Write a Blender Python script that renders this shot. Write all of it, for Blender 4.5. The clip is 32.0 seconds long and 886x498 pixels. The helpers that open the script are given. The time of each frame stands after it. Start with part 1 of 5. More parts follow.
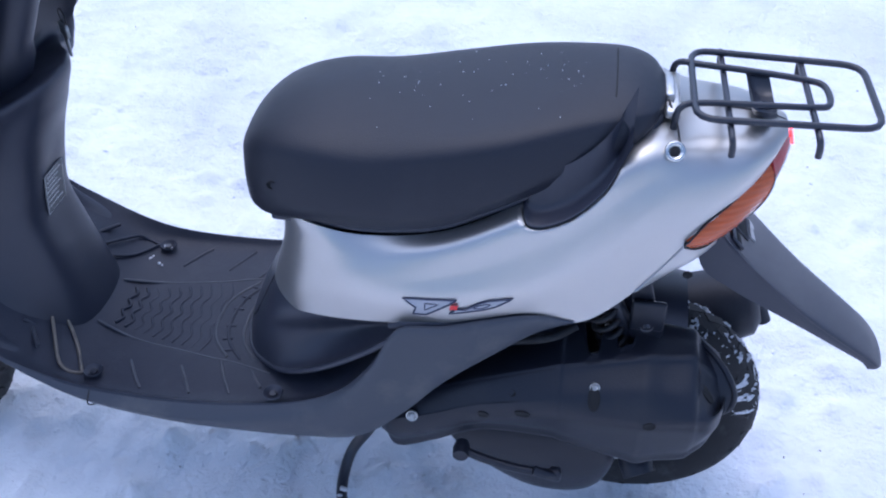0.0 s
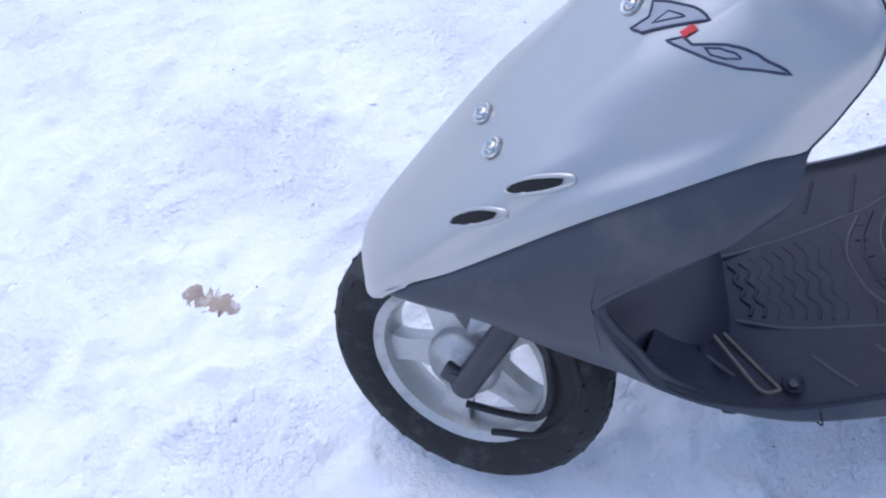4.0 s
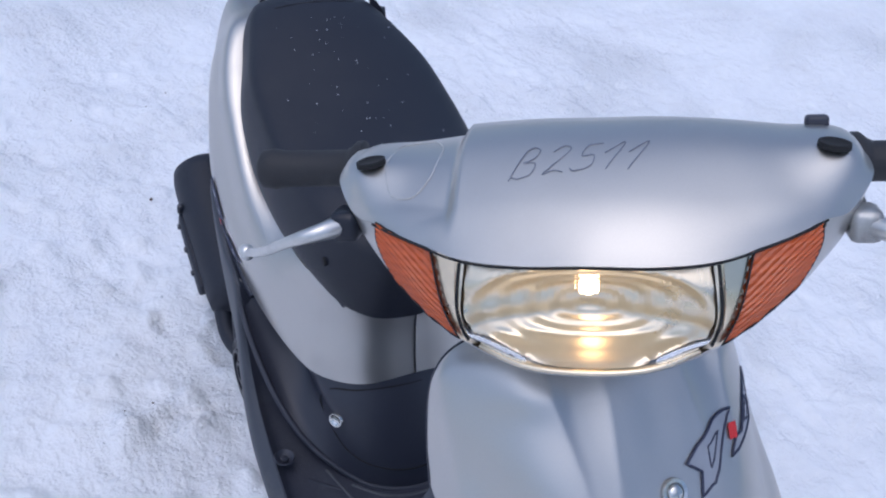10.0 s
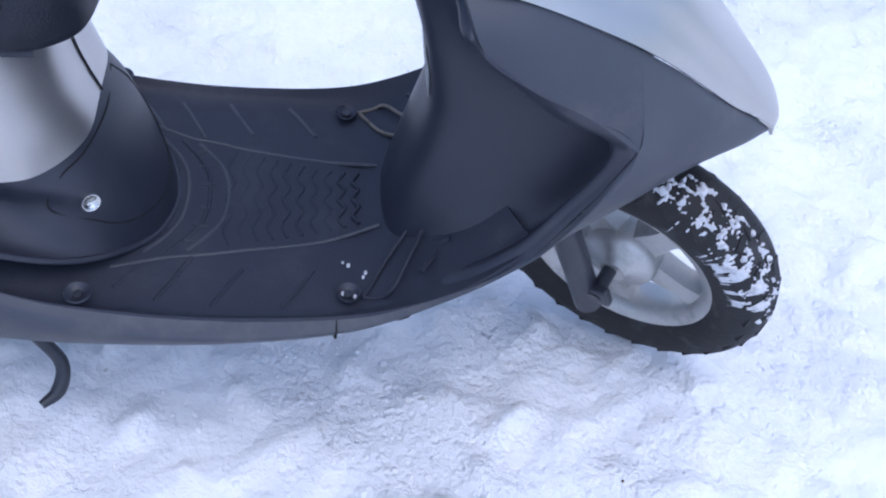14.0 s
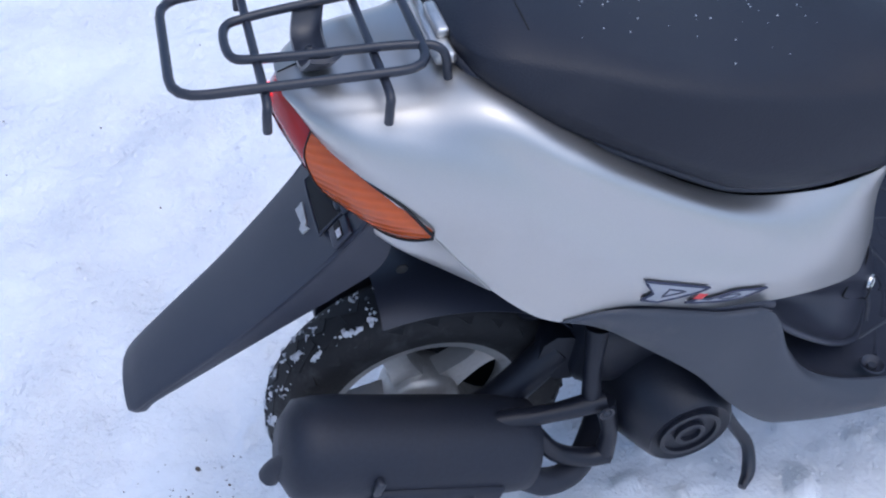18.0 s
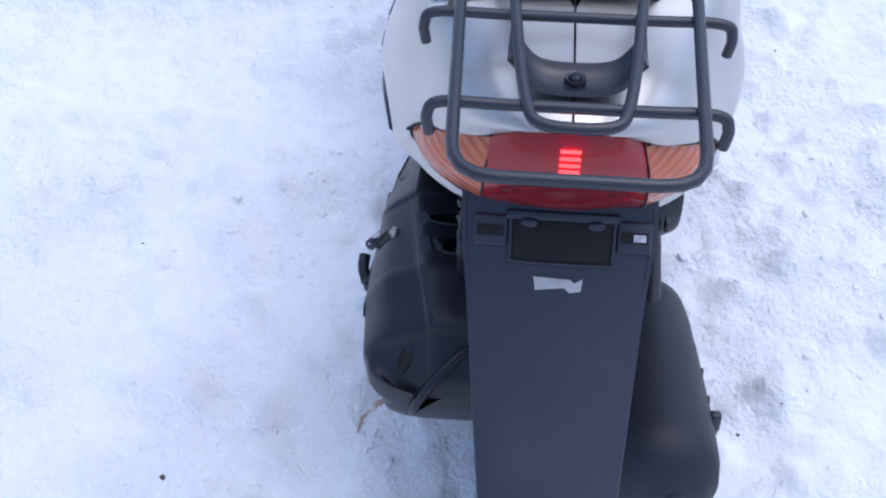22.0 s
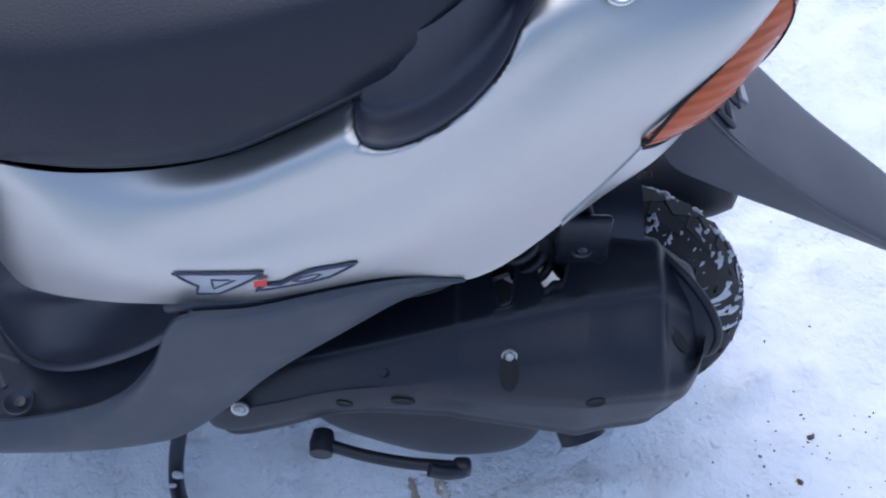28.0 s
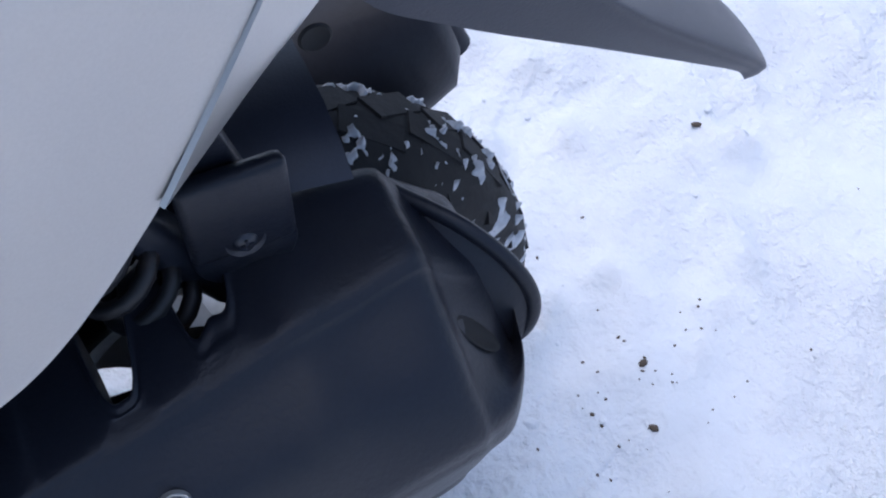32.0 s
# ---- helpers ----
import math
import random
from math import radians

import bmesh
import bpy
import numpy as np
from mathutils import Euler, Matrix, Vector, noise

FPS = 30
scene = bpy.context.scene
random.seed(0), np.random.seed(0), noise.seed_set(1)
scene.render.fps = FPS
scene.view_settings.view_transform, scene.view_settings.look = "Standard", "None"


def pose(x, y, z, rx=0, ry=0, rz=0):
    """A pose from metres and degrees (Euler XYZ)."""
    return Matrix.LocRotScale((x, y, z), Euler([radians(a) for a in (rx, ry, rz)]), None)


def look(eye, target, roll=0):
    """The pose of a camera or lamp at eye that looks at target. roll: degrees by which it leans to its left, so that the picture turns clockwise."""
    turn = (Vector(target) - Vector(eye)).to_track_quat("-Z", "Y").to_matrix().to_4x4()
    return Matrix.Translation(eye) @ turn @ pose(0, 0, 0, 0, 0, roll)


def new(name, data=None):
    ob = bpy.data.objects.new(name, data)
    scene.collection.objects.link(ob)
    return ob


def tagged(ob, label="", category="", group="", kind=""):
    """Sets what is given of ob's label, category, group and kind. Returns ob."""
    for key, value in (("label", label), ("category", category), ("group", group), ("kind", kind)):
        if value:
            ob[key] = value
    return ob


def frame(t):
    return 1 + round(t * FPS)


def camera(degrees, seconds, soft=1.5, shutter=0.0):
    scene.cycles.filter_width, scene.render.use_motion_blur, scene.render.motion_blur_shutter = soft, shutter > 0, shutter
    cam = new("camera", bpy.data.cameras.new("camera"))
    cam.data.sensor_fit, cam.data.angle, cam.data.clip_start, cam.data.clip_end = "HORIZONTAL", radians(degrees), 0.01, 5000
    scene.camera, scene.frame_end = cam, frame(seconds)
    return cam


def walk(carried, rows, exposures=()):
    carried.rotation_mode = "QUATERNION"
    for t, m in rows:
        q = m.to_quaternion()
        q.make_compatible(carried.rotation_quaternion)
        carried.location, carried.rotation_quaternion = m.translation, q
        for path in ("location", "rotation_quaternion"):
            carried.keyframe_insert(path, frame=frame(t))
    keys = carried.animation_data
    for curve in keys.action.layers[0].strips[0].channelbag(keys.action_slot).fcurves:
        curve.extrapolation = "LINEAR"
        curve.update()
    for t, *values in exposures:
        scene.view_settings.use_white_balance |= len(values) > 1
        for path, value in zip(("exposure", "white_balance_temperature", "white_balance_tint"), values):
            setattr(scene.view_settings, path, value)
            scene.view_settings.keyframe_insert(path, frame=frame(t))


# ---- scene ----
cam = camera(49.2, 32.0, soft=2.1)
PATH = [
    (0, (0.453, -1.066, 1.348), (0.206, 0.466, 0.086), -0.4),
    (0.5, (0.361, -1.001, 1.332), (0.146, 0.504, 0.032), -0.1),
    (1, (0.253, -0.993, 1.314), (0.135, 0.494, -0.019), 0.3),
    (1.5, (0.089, -1.03, 1.324), (0.061, 0.427, -0.046), -0.9),
    (2, (-0.063, -1.014, 1.324), (-0.153, 0.448, -0.038), -1.7),
    (2.2, (-0.152, -0.975, 1.323), (-0.228, 0.476, -0.051), -1.2),
    (2.5, (-0.231, -0.936, 1.328), (-0.348, 0.514, -0.044), -2.9),
    (3, (-0.387, -0.844, 1.333), (-0.464, 0.531, -0.118), -5.3),
    (3.5, (-0.531, -0.79, 1.337), (-0.578, 0.543, -0.153), -7.2),
    (5.5, (-0.954, -0.428, 1.29), (-0.178, 0.501, -0.302), -0.9),
    (6, (-1.048, -0.357, 1.329), (-0.03, 0.446, -0.194), -0.7),
    (6.5, (-1.076, -0.258, 1.336), (0.132, 0.405, -0.113), 1.6),
    (7, (-1.025, -0.143, 1.338), (0.303, 0.369, -0.067), 3.8),
    (7.5, (-0.963, -0.049, 1.364), (0.468, 0.294, 0.009), 4.4),
    (8, (-0.979, 0.082, 1.412), (0.535, 0.174, 0.108), 4.8),
    (8.5, (-0.952, 0.173, 1.427), (0.607, 0.016, 0.184), 7.0),
    (9, (-0.847, 0.259, 1.407), (0.644, -0.128, 0.131), 7.7),
    (9.5, (-0.774, 0.321, 1.414), (0.654, -0.228, 0.125), 7.4),
    (10, (-0.744, 0.451, 1.417), (0.591, -0.334, 0.151), 8.9),
    (10.5, (-0.721, 0.558, 1.404), (0.46, -0.421, 0.12), 8.0),
    (11, (-0.624, 0.608, 1.352), (0.368, -0.481, -0), 7.0),
    (11.5, (-0.532, 0.598, 1.298), (0.193, -0.525, -0.19), 3.3),
    (12, (-0.49, 0.609, 1.256), (-0.151, -0.641, -0.268), 8.5),
    (12.5, (-0.442, 0.713, 1.236), (-0.391, -0.619, -0.255), 9.4),
    (13, (-0.387, 0.802, 1.195), (-0.591, -0.516, -0.295), 13.7),
    (13.5, (-0.284, 0.814, 1.169), (-0.59, -0.457, -0.345), 14.8),
    (14, (-0.178, 0.819, 1.181), (-0.456, -0.447, -0.342), 10.7),
    (14.5, (-0.088, 0.819, 1.216), (-0.244, -0.506, -0.274), 5.0),
    (15, (0.019, 0.805, 1.235), (-0.126, -0.56, -0.22), 5.3),
    (15.5, (0.159, 0.844, 1.255), (0.009, -0.564, -0.157), 5.2),
    (17.5, (0.64, 0.758, 1.223), (0.35, -0.622, -0.195), 0.5),
    (18, (0.772, 0.723, 1.218), (0.352, -0.632, -0.192), 2.0),
    (18.5, (0.906, 0.714, 1.217), (0.296, -0.571, -0.189), 2.2),
    (19, (0.99, 0.645, 1.191), (0.274, -0.569, -0.228), 3.6),
    (19.5, (1.059, 0.528, 1.154), (0.202, -0.449, -0.366), 4.8),
    (20, (1.096, 0.436, 1.165), (0.095, -0.43, -0.335), 4.8),
    (20.5, (1.15, 0.315, 1.169), (-0.029, -0.344, -0.306), 4.1),
    (21, (1.212, 0.195, 1.167), (-0.05, -0.276, -0.312), 2.4),
    (21.5, (1.189, 0.081, 1.158), (-0.121, -0.189, -0.329), 1.5),
    (22, (1.202, -0.036, 1.161), (-0.11, -0.177, -0.342), -1.0),
    (22.5, (1.252, -0.151, 1.162), (-0.078, -0.047, -0.328), -1.6),
    (23, (1.295, -0.242, 1.161), (-0.025, 0.003, -0.321), -2.9),
    (23.5, (1.231, -0.376, 1.141), (-0.028, 0.035, -0.357), -2.5),
    (24, (1.142, -0.459, 1.138), (-0.028, 0.038, -0.406), -4.3),
    (24.5, (1.133, -0.538, 1.121), (-0.041, 0.109, -0.363), 0.0),
    (26.5, (0.655, -0.728, 1.131), (-0.015, 0.274, -0.465), -2.3),
    (27, (0.539, -0.736, 1.153), (0, 0.406, -0.398), -1.1),
    (27.5, (0.488, -0.707, 1.156), (0.205, 0.519, -0.398), -1.4),
    (28, (0.481, -0.585, 1.111), (0.415, 0.607, -0.493), -2.2),
    (28.5, (0.468, -0.488, 1.059), (0.686, 0.642, -0.576), 3.4),
    (29, (0.498, -0.396, 0.93), (0.895, 0.66, -0.721), 5.7),
    (29.2, (0.523, -0.387, 0.87), (0.922, 0.669, -0.78), 6.5),
    (29.5, (0.542, -0.363, 0.784), (0.94, 0.697, -0.864), 7.7),
    (30, (0.549, -0.339, 0.747), (0.984, 0.7, -0.906), 7.6),
    (30.5, (0.557, -0.341, 0.741), (1.162, 0.557, -0.941), 16.1),
    (31, (0.543, -0.329, 0.744), (1.137, 0.582, -0.934), 11.1),
    (31.5, (0.536, -0.321, 0.753), (1.058, 0.622, -0.932), 6.3),
    (32, (0.54, -0.322, 0.772), (1.069, 0.664, -0.885), 3.6),
]
EXPOSURES = [(0, .46, 5300, 15), (3, .40, 5460, 17), (5.5, .25, 5600, 11), (6.2, .08, 5600, 11), (7, -.15, 5600, 11), (8, .02, 5650, 11), (9, 0, 5700, 11), (10, -.05, 5700, 12), (12, .42, 5650, 12), (15, .48, 5450, 15), (18, .25, 5550, 11), (19, .28, 5600, 11), (20, .38, 5600, 11), (22, .38, 5580, 12), (23, .4, 5550, 12), (24, .50, 5450, 14), (26.5, .95, 5600, 12), (27, .85, 5600, 12), (28, .45, 5600, 11), (29, .28, 5550, 11), (30, .55, 5800, 12), (31, .38, 5750, 12), (32, .32, 5750, 11)]
walk(cam, [(t, look(eye, target, roll)) for t, eye, target, roll in PATH], EXPOSURES)


# ---- light ----
world = bpy.data.worlds.new("sky")
scene.world = world
world.use_nodes = True
sky = world.node_tree.nodes.new("ShaderNodeTexSky")
sky.sky_type, sky.sun_disc = "NISHITA", False
sky.sun_elevation, sky.sun_rotation = radians(75), radians(331)
sky.air_density, sky.dust_density, sky.ozone_density = 1.0, 3.0, 1.0
back = world.node_tree.nodes["Background"]
back.inputs["Strength"].default_value = 0.15
world.node_tree.links.new(sky.outputs["Color"], back.inputs["Color"])
sun = new("sun", bpy.data.lights.new("sun", "SUN"))
sun.data.energy, sun.data.angle, sun.data.color = 0.75, radians(100), (1.0, 0.98, 0.95)
sun.matrix_world = look((-0.45, 0.8, 3.35), (0, 0, 0))


# ---- materials ----
def make_mat(name, color, rough=0.5, metal=0.0, grain=60.0, vary=0.12, bump=0.05, stain=None, stain_amount=0.3, stain_scale=6.0, stain_from=0.52, stain_to=0.72, coat=0.0, spec=0.5, rough_vary=0.12, bump_dist=0.002, detail=6.0, transmission=0.0, emit=0.0):
    """A painted, moulded or cast surface: base colour with grain, blotches and fine relief at real-world size."""
    m = bpy.data.materials.new(name)
    m.use_nodes = True
    nt = m.node_tree
    b = nt.nodes["Principled BSDF"]
    b.inputs["Roughness"].default_value = rough
    b.inputs["Metallic"].default_value = metal
    b.inputs["Coat Weight"].default_value = coat
    b.inputs["Coat Roughness"].default_value = 0.12
    b.inputs["Specular IOR Level"].default_value = spec
    b.inputs["Transmission Weight"].default_value = transmission
    tc = nt.nodes.new("ShaderNodeTexCoord")
    fine = nt.nodes.new("ShaderNodeTexNoise")
    fine.inputs["Scale"].default_value, fine.inputs["Detail"].default_value = grain, detail
    wide = nt.nodes.new("ShaderNodeTexNoise")
    wide.inputs["Scale"].default_value, wide.inputs["Detail"].default_value, wide.inputs["Roughness"].default_value = stain_scale, 8.0, 0.65
    for n in (fine, wide):
        nt.links.new(tc.outputs["Object"], n.inputs["Vector"])
    shade = nt.nodes.new("ShaderNodeMapRange")
    shade.inputs["To Min"].default_value, shade.inputs["To Max"].default_value = 1 - vary, 1 + vary
    nt.links.new(fine.outputs["Fac"], shade.inputs["Value"])
    tint = nt.nodes.new("ShaderNodeMix")
    tint.data_type, tint.blend_type = "RGBA", "MULTIPLY"
    tint.inputs["Factor"].default_value = 1.0
    tint.inputs["A"].default_value = (*color, 1)
    nt.links.new(shade.outputs["Result"], tint.inputs["B"])
    out = tint.outputs["Result"]
    if stain:
        ramp = nt.nodes.new("ShaderNodeMapRange")
        ramp.inputs["From Min"].default_value, ramp.inputs["From Max"].default_value = stain_from, stain_to
        ramp.inputs["To Max"].default_value = stain_amount
        nt.links.new(wide.outputs["Fac"], ramp.inputs["Value"])
        mix = nt.nodes.new("ShaderNodeMix")
        mix.data_type = "RGBA"
        nt.links.new(ramp.outputs["Result"], mix.inputs["Factor"])
        nt.links.new(out, mix.inputs["A"])
        mix.inputs["B"].default_value = (*stain, 1)
        out = mix.outputs["Result"]
    nt.links.new(out, b.inputs["Base Color"])
    rr = nt.nodes.new("ShaderNodeMapRange")
    rr.inputs["To Min"].default_value, rr.inputs["To Max"].default_value = max(0.02, rough - rough_vary), min(1, rough + rough_vary)
    nt.links.new(wide.outputs["Fac"], rr.inputs["Value"])
    nt.links.new(rr.outputs["Result"], b.inputs["Roughness"])
    if bump:
        bp = nt.nodes.new("ShaderNodeBump")
        bp.inputs["Strength"].default_value, bp.inputs["Distance"].default_value = bump, bump_dist
        nt.links.new(fine.outputs["Fac"], bp.inputs["Height"])
        nt.links.new(bp.outputs["Normal"], b.inputs["Normal"])
    if emit:
        nt.links.new(out, b.inputs["Emission Color"])
        b.inputs["Emission Strength"].default_value = emit
    return m


SILVER = make_mat("silver_paint", (0.52, 0.507, 0.487), 0.39, 0.9, 900, 0.06, 0.02, (0.45, 0.434, 0.408), 0.4, 5, coat=0.2)
GREY = make_mat("grey_plastic", (0.043, 0.049, 0.064), 0.5, 0.0, 500, 0.12, 0.06, (0.2, 0.19, 0.17), 0.3, 9)
BLACK = make_mat("black_plastic", (0.027, 0.030, 0.045), 0.42, 0.0, 700, 0.2, 0.12, (0.042, 0.045, 0.058), 0.5, 12)
MAT = make_mat("floor_plastic", (0.026, 0.029, 0.043), 0.5, 0.0, 420, 0.25, 0.35, (0.06, 0.064, 0.078), 0.45, 14, spec=0.3)
VINYL = make_mat("seat_vinyl", (0.013, 0.015, 0.024), 0.48, 0.0, 520, 0.2, 0.3, (0.035, 0.036, 0.044), 0.4, 7, spec=0.38)
RUBBER = make_mat("tyre_rubber", (0.011, 0.011, 0.0125), 0.75, 0.0, 180, 0.25, 0.3, (0.12, 0.12, 0.125), 0.4, 22)
FROSTED = make_mat("frosted_tread", (0.012, 0.012, 0.014), 0.75, 0.0, 180, 0.25, 0.3, (0.55, 0.57, 0.61), 0.85, 20, stain_from=0.575, stain_to=0.66)
WORN = make_mat("worn_plastic", (0.052, 0.056, 0.068), 0.5, 0.0, 420, 0.2, 0.3, (0.025, 0.028, 0.04), 0.8, 30)
LABEL = make_mat("dark_label", (0.05, 0.05, 0.055), 0.4, stain=(0.2, 0.2, 0.2), stain_amount=0.4, stain_scale=60)
ENGINE = make_mat("engine_plastic", (0.0125, 0.0145, 0.023), 0.40, 0.0, 380, 0.2, 0.2, (0.035, 0.034, 0.036), 0.4, 10, spec=0.38)
CAST = make_mat("cast_alloy", (0.50, 0.50, 0.49), 0.45, 0.75, 160, 0.12, 0.15, (0.16, 0.14, 0.12), 0.6, 16)
BARE = make_mat("bare_alloy", (0.62, 0.61, 0.59), 0.35, 0.85, 240, 0.08, 0.08, (0.3, 0.28, 0.25), 0.4, 20)
CHROME = make_mat("zinc_screw", (0.62, 0.62, 0.6), 0.25, 1.0, 300, 0.08, 0.05)
STEEL = make_mat("black_steel", (0.019, 0.022, 0.033), 0.38, 0.0, 260, 0.15, 0.1, (0.04, 0.038, 0.042), 0.35, 18, coat=0.2)
MUFFLER = make_mat("muffler_black", (0.019, 0.022, 0.033), 0.55, 0.0, 200, 0.2, 0.15, (0.03, 0.03, 0.036), 0.4, 14, spec=0.35)
RED = make_mat("red_lens", (0.30, 0.008, 0.012), 0.16, 0.0, 120, 0.1, 0.0, coat=0.1)
AMBER = make_mat("amber_lens", (0.48, 0.085, 0.013), 0.18, 0.0, 120, 0.1, 0.0, coat=0.2)


def ribbed(m, scale, depth):
    """Moulded ribs inside a coloured lens: fine ridges, with the valleys' shade put into the colour."""
    nt = m.node_tree
    b = nt.nodes["Principled BSDF"]
    tc = nt.nodes.new("ShaderNodeTexCoord")
    w = nt.nodes.new("ShaderNodeTexWave")
    w.bands_direction = "Z"
    w.inputs["Scale"].default_value, w.inputs["Distortion"].default_value = scale, 0.4
    nt.links.new(tc.outputs["Object"], w.inputs["Vector"])
    bump = nt.nodes.new("ShaderNodeBump")
    bump.inputs["Strength"].default_value, bump.inputs["Distance"].default_value = 0.35, depth
    nt.links.new(w.outputs["Fac"], bump.inputs["Height"])
    nt.links.new(bump.outputs["Normal"], b.inputs["Normal"])
    # shade between the ribs, multiplied into the base colour
    tone = nt.nodes.new("ShaderNodeMapRange")
    tone.inputs["To Min"].default_value, tone.inputs["To Max"].default_value = 0.92, 1.04
    nt.links.new(w.outputs["Fac"], tone.inputs["Value"])
    mix = nt.nodes.new("ShaderNodeMix")
    mix.data_type, mix.blend_type = "RGBA", "MULTIPLY"
    mix.inputs["Factor"].default_value = 1.0
    nt.links.new(b.inputs["Base Color"].links[0].from_socket, mix.inputs["A"])
    nt.links.new(tone.outputs["Result"], mix.inputs["B"])
    nt.links.new(mix.outputs["Result"], b.inputs["Base Color"])


ribbed(AMBER, 42, 0.0015)
LIT_RED = make_mat("lit_red", (1.0, 0.03, 0.03), 0.3, emit=4.0)
# near-black for seams and gaskets; also paints the shade inside uncut holes
DARK = make_mat("near_black", (0.008, 0.008, 0.009), 0.8)
NAVY = make_mat("navy_ink", (0.03, 0.035, 0.07), 0.4)
LOGO_GREY = make_mat("logo_grey", (0.36, 0.37, 0.40), 0.35, 0.3)
LOGO_RED = make_mat("logo_red", (0.62, 0.03, 0.03), 0.4)
PAPER = make_mat("pale_sticker", (0.45, 0.45, 0.44), 0.5, stain=(0.25, 0.22, 0.2), stain_amount=0.6, stain_scale=40)
PACKED = make_mat("packed_snow", (0.60, 0.61, 0.64), 0.8, grain=200, vary=0.3, bump=0.5, stain=(0.22, 0.22, 0.23), stain_amount=0.6, stain_scale=70)
GRIPMAT = make_mat("grip_rubber", (0.02, 0.02, 0.023), 0.65, grain=300, bump=0.2)
INK = make_mat("pencil_ink", (0.20, 0.21, 0.25), 0.5)
SPRING = make_mat("spring_steel", (0.018, 0.018, 0.021), 0.5, 0.1, stain=(0.12, 0.07, 0.05), stain_amount=0.5, stain_scale=40)


# ---- building tools ----
def curve_through(points, n):
    """n points on a smooth line through the given ones, evenly by their index."""
    p = np.asarray(points, float)
    k = len(p)
    if k == 2:
        return p[0] + (p[1] - p[0]) * np.linspace(0, 1, n).reshape((-1,) + (1,) * (p.ndim - 1))
    q = np.vstack([2 * p[:1] - p[1:2], p, 2 * p[-1:] - p[-2:-1]])
    u = np.linspace(0, k - 1, n)
    i = np.minimum(u.astype(int), k - 2)
    s = (u - i).reshape((-1,) + (1,) * (p.ndim - 1))
    a, b, c, d = q[i], q[i + 1], q[i + 2], q[i + 3]
    return 0.5 * (2 * b + (c - a) * s + (2 * a - 5 * b + 4 * c - d) * s * s + (3 * b - a - 3 * c + d) * s ** 3)


def skin(stations, nu, nv):
    """A grid of points through rows of control points."""
    g = np.asarray(stations, float)
    g = curve_through(g, nu)
    return np.swapaxes(curve_through(np.swapaxes(g, 0, 1), nv), 0, 1)


def whole(rows):
    """Rows from the middle outwards, or back inwards, made whole across the middle plane."""
    out = []
    for r in rows:
        r = list(r) if abs(r[0][1]) < 1e-9 else list(r)[::-1]
        out.append([(x, -y, z) for x, y, z in r[:0:-1]] + r)
    return out


def grid_mesh(g, loop_u=False, loop_v=False, flip=False, cap=False):
    """Vertices and faces of a grid of points; cap closes the rings at both ends."""
    nu, nv = g.shape[:2]
    v = [tuple(p) for p in g.reshape(-1, 3)]
    f = []
    for i in range(nu if loop_u else nu - 1):
        for j in range(nv if loop_v else nv - 1):
            a, b = i * nv + j, i * nv + (j + 1) % nv
            c, d = ((i + 1) % nu) * nv + (j + 1) % nv, ((i + 1) % nu) * nv + j
            f.append((d, c, b, a) if flip else (a, b, c, d))
    if cap:
        first, last = tuple(range(nv)), tuple((nu - 1) * nv + j for j in range(nv))
        f.append(first if flip else first[::-1])
        f.append(last[::-1] if flip else last)
    return v, f


def merge(*meshes):
    v, f = [], []
    for mv, mf in meshes:
        n = len(v)
        v += list(mv)
        f += [tuple(i + n for i in face) for face in mf]
    return v, f


def moved(mesh, m):
    v, f = mesh
    return [tuple(m @ Vector(p)) for p in v], f


def mirrored(mesh):
    v, f = mesh
    return [(x, -y, z) for x, y, z in v], [t[::-1] for t in f]


def tube(points, r, sides=10, n=None, cap=True, loop=False):
    """A round bar along a smooth line."""
    p = curve_through(points, n or max(2, 6 * (len(points) - 1) + 1)) if n != 0 else np.asarray(points, float)
    radii = np.full(len(p), r) if np.isscalar(r) else np.interp(np.linspace(0, 1, len(p)), np.linspace(0, 1, len(r)), r)
    t = np.gradient(p, axis=0)
    if loop:
        t = np.roll(p, -1, 0) - np.roll(p, 1, 0)
    t /= np.linalg.norm(t, axis=1)[:, None] + 1e-12
    up = np.array([0.0, 0, 1]) if abs(t[0, 2]) < 0.9 else np.array([1.0, 0, 0])
    rings = []
    for k in range(len(p)):
        side = np.cross(t[k], up)
        side /= np.linalg.norm(side) + 1e-12
        up = np.cross(side, t[k])
        a = np.linspace(0, 2 * math.pi, sides, endpoint=False)
        rings.append(p[k] + radii[k] * (np.cos(a)[:, None] * side + np.sin(a)[:, None] * up))
    return grid_mesh(np.array(rings), loop_u=loop, loop_v=True, cap=cap and not loop)


def lathe(profile, axis="y", sides=40, centre=(0, 0, 0), closed=False):
    """A turned form: profile rows are (radius, along the axis)."""
    pr = np.asarray(profile, float)
    a = np.linspace(0, 2 * math.pi, sides, endpoint=False)
    g = np.zeros((sides, len(pr), 3))
    c, s = np.cos(a)[:, None] * pr[:, 0], np.sin(a)[:, None] * pr[:, 0]
    along = np.broadcast_to(pr[:, 1], c.shape)
    order = {"x": (along, c, s), "y": (s, along, c), "z": (c, s, along)}[axis]
    for k in range(3):
        g[..., k] = order[k] + centre[k]
    return grid_mesh(g, loop_u=True, loop_v=closed, flip=axis != "z")


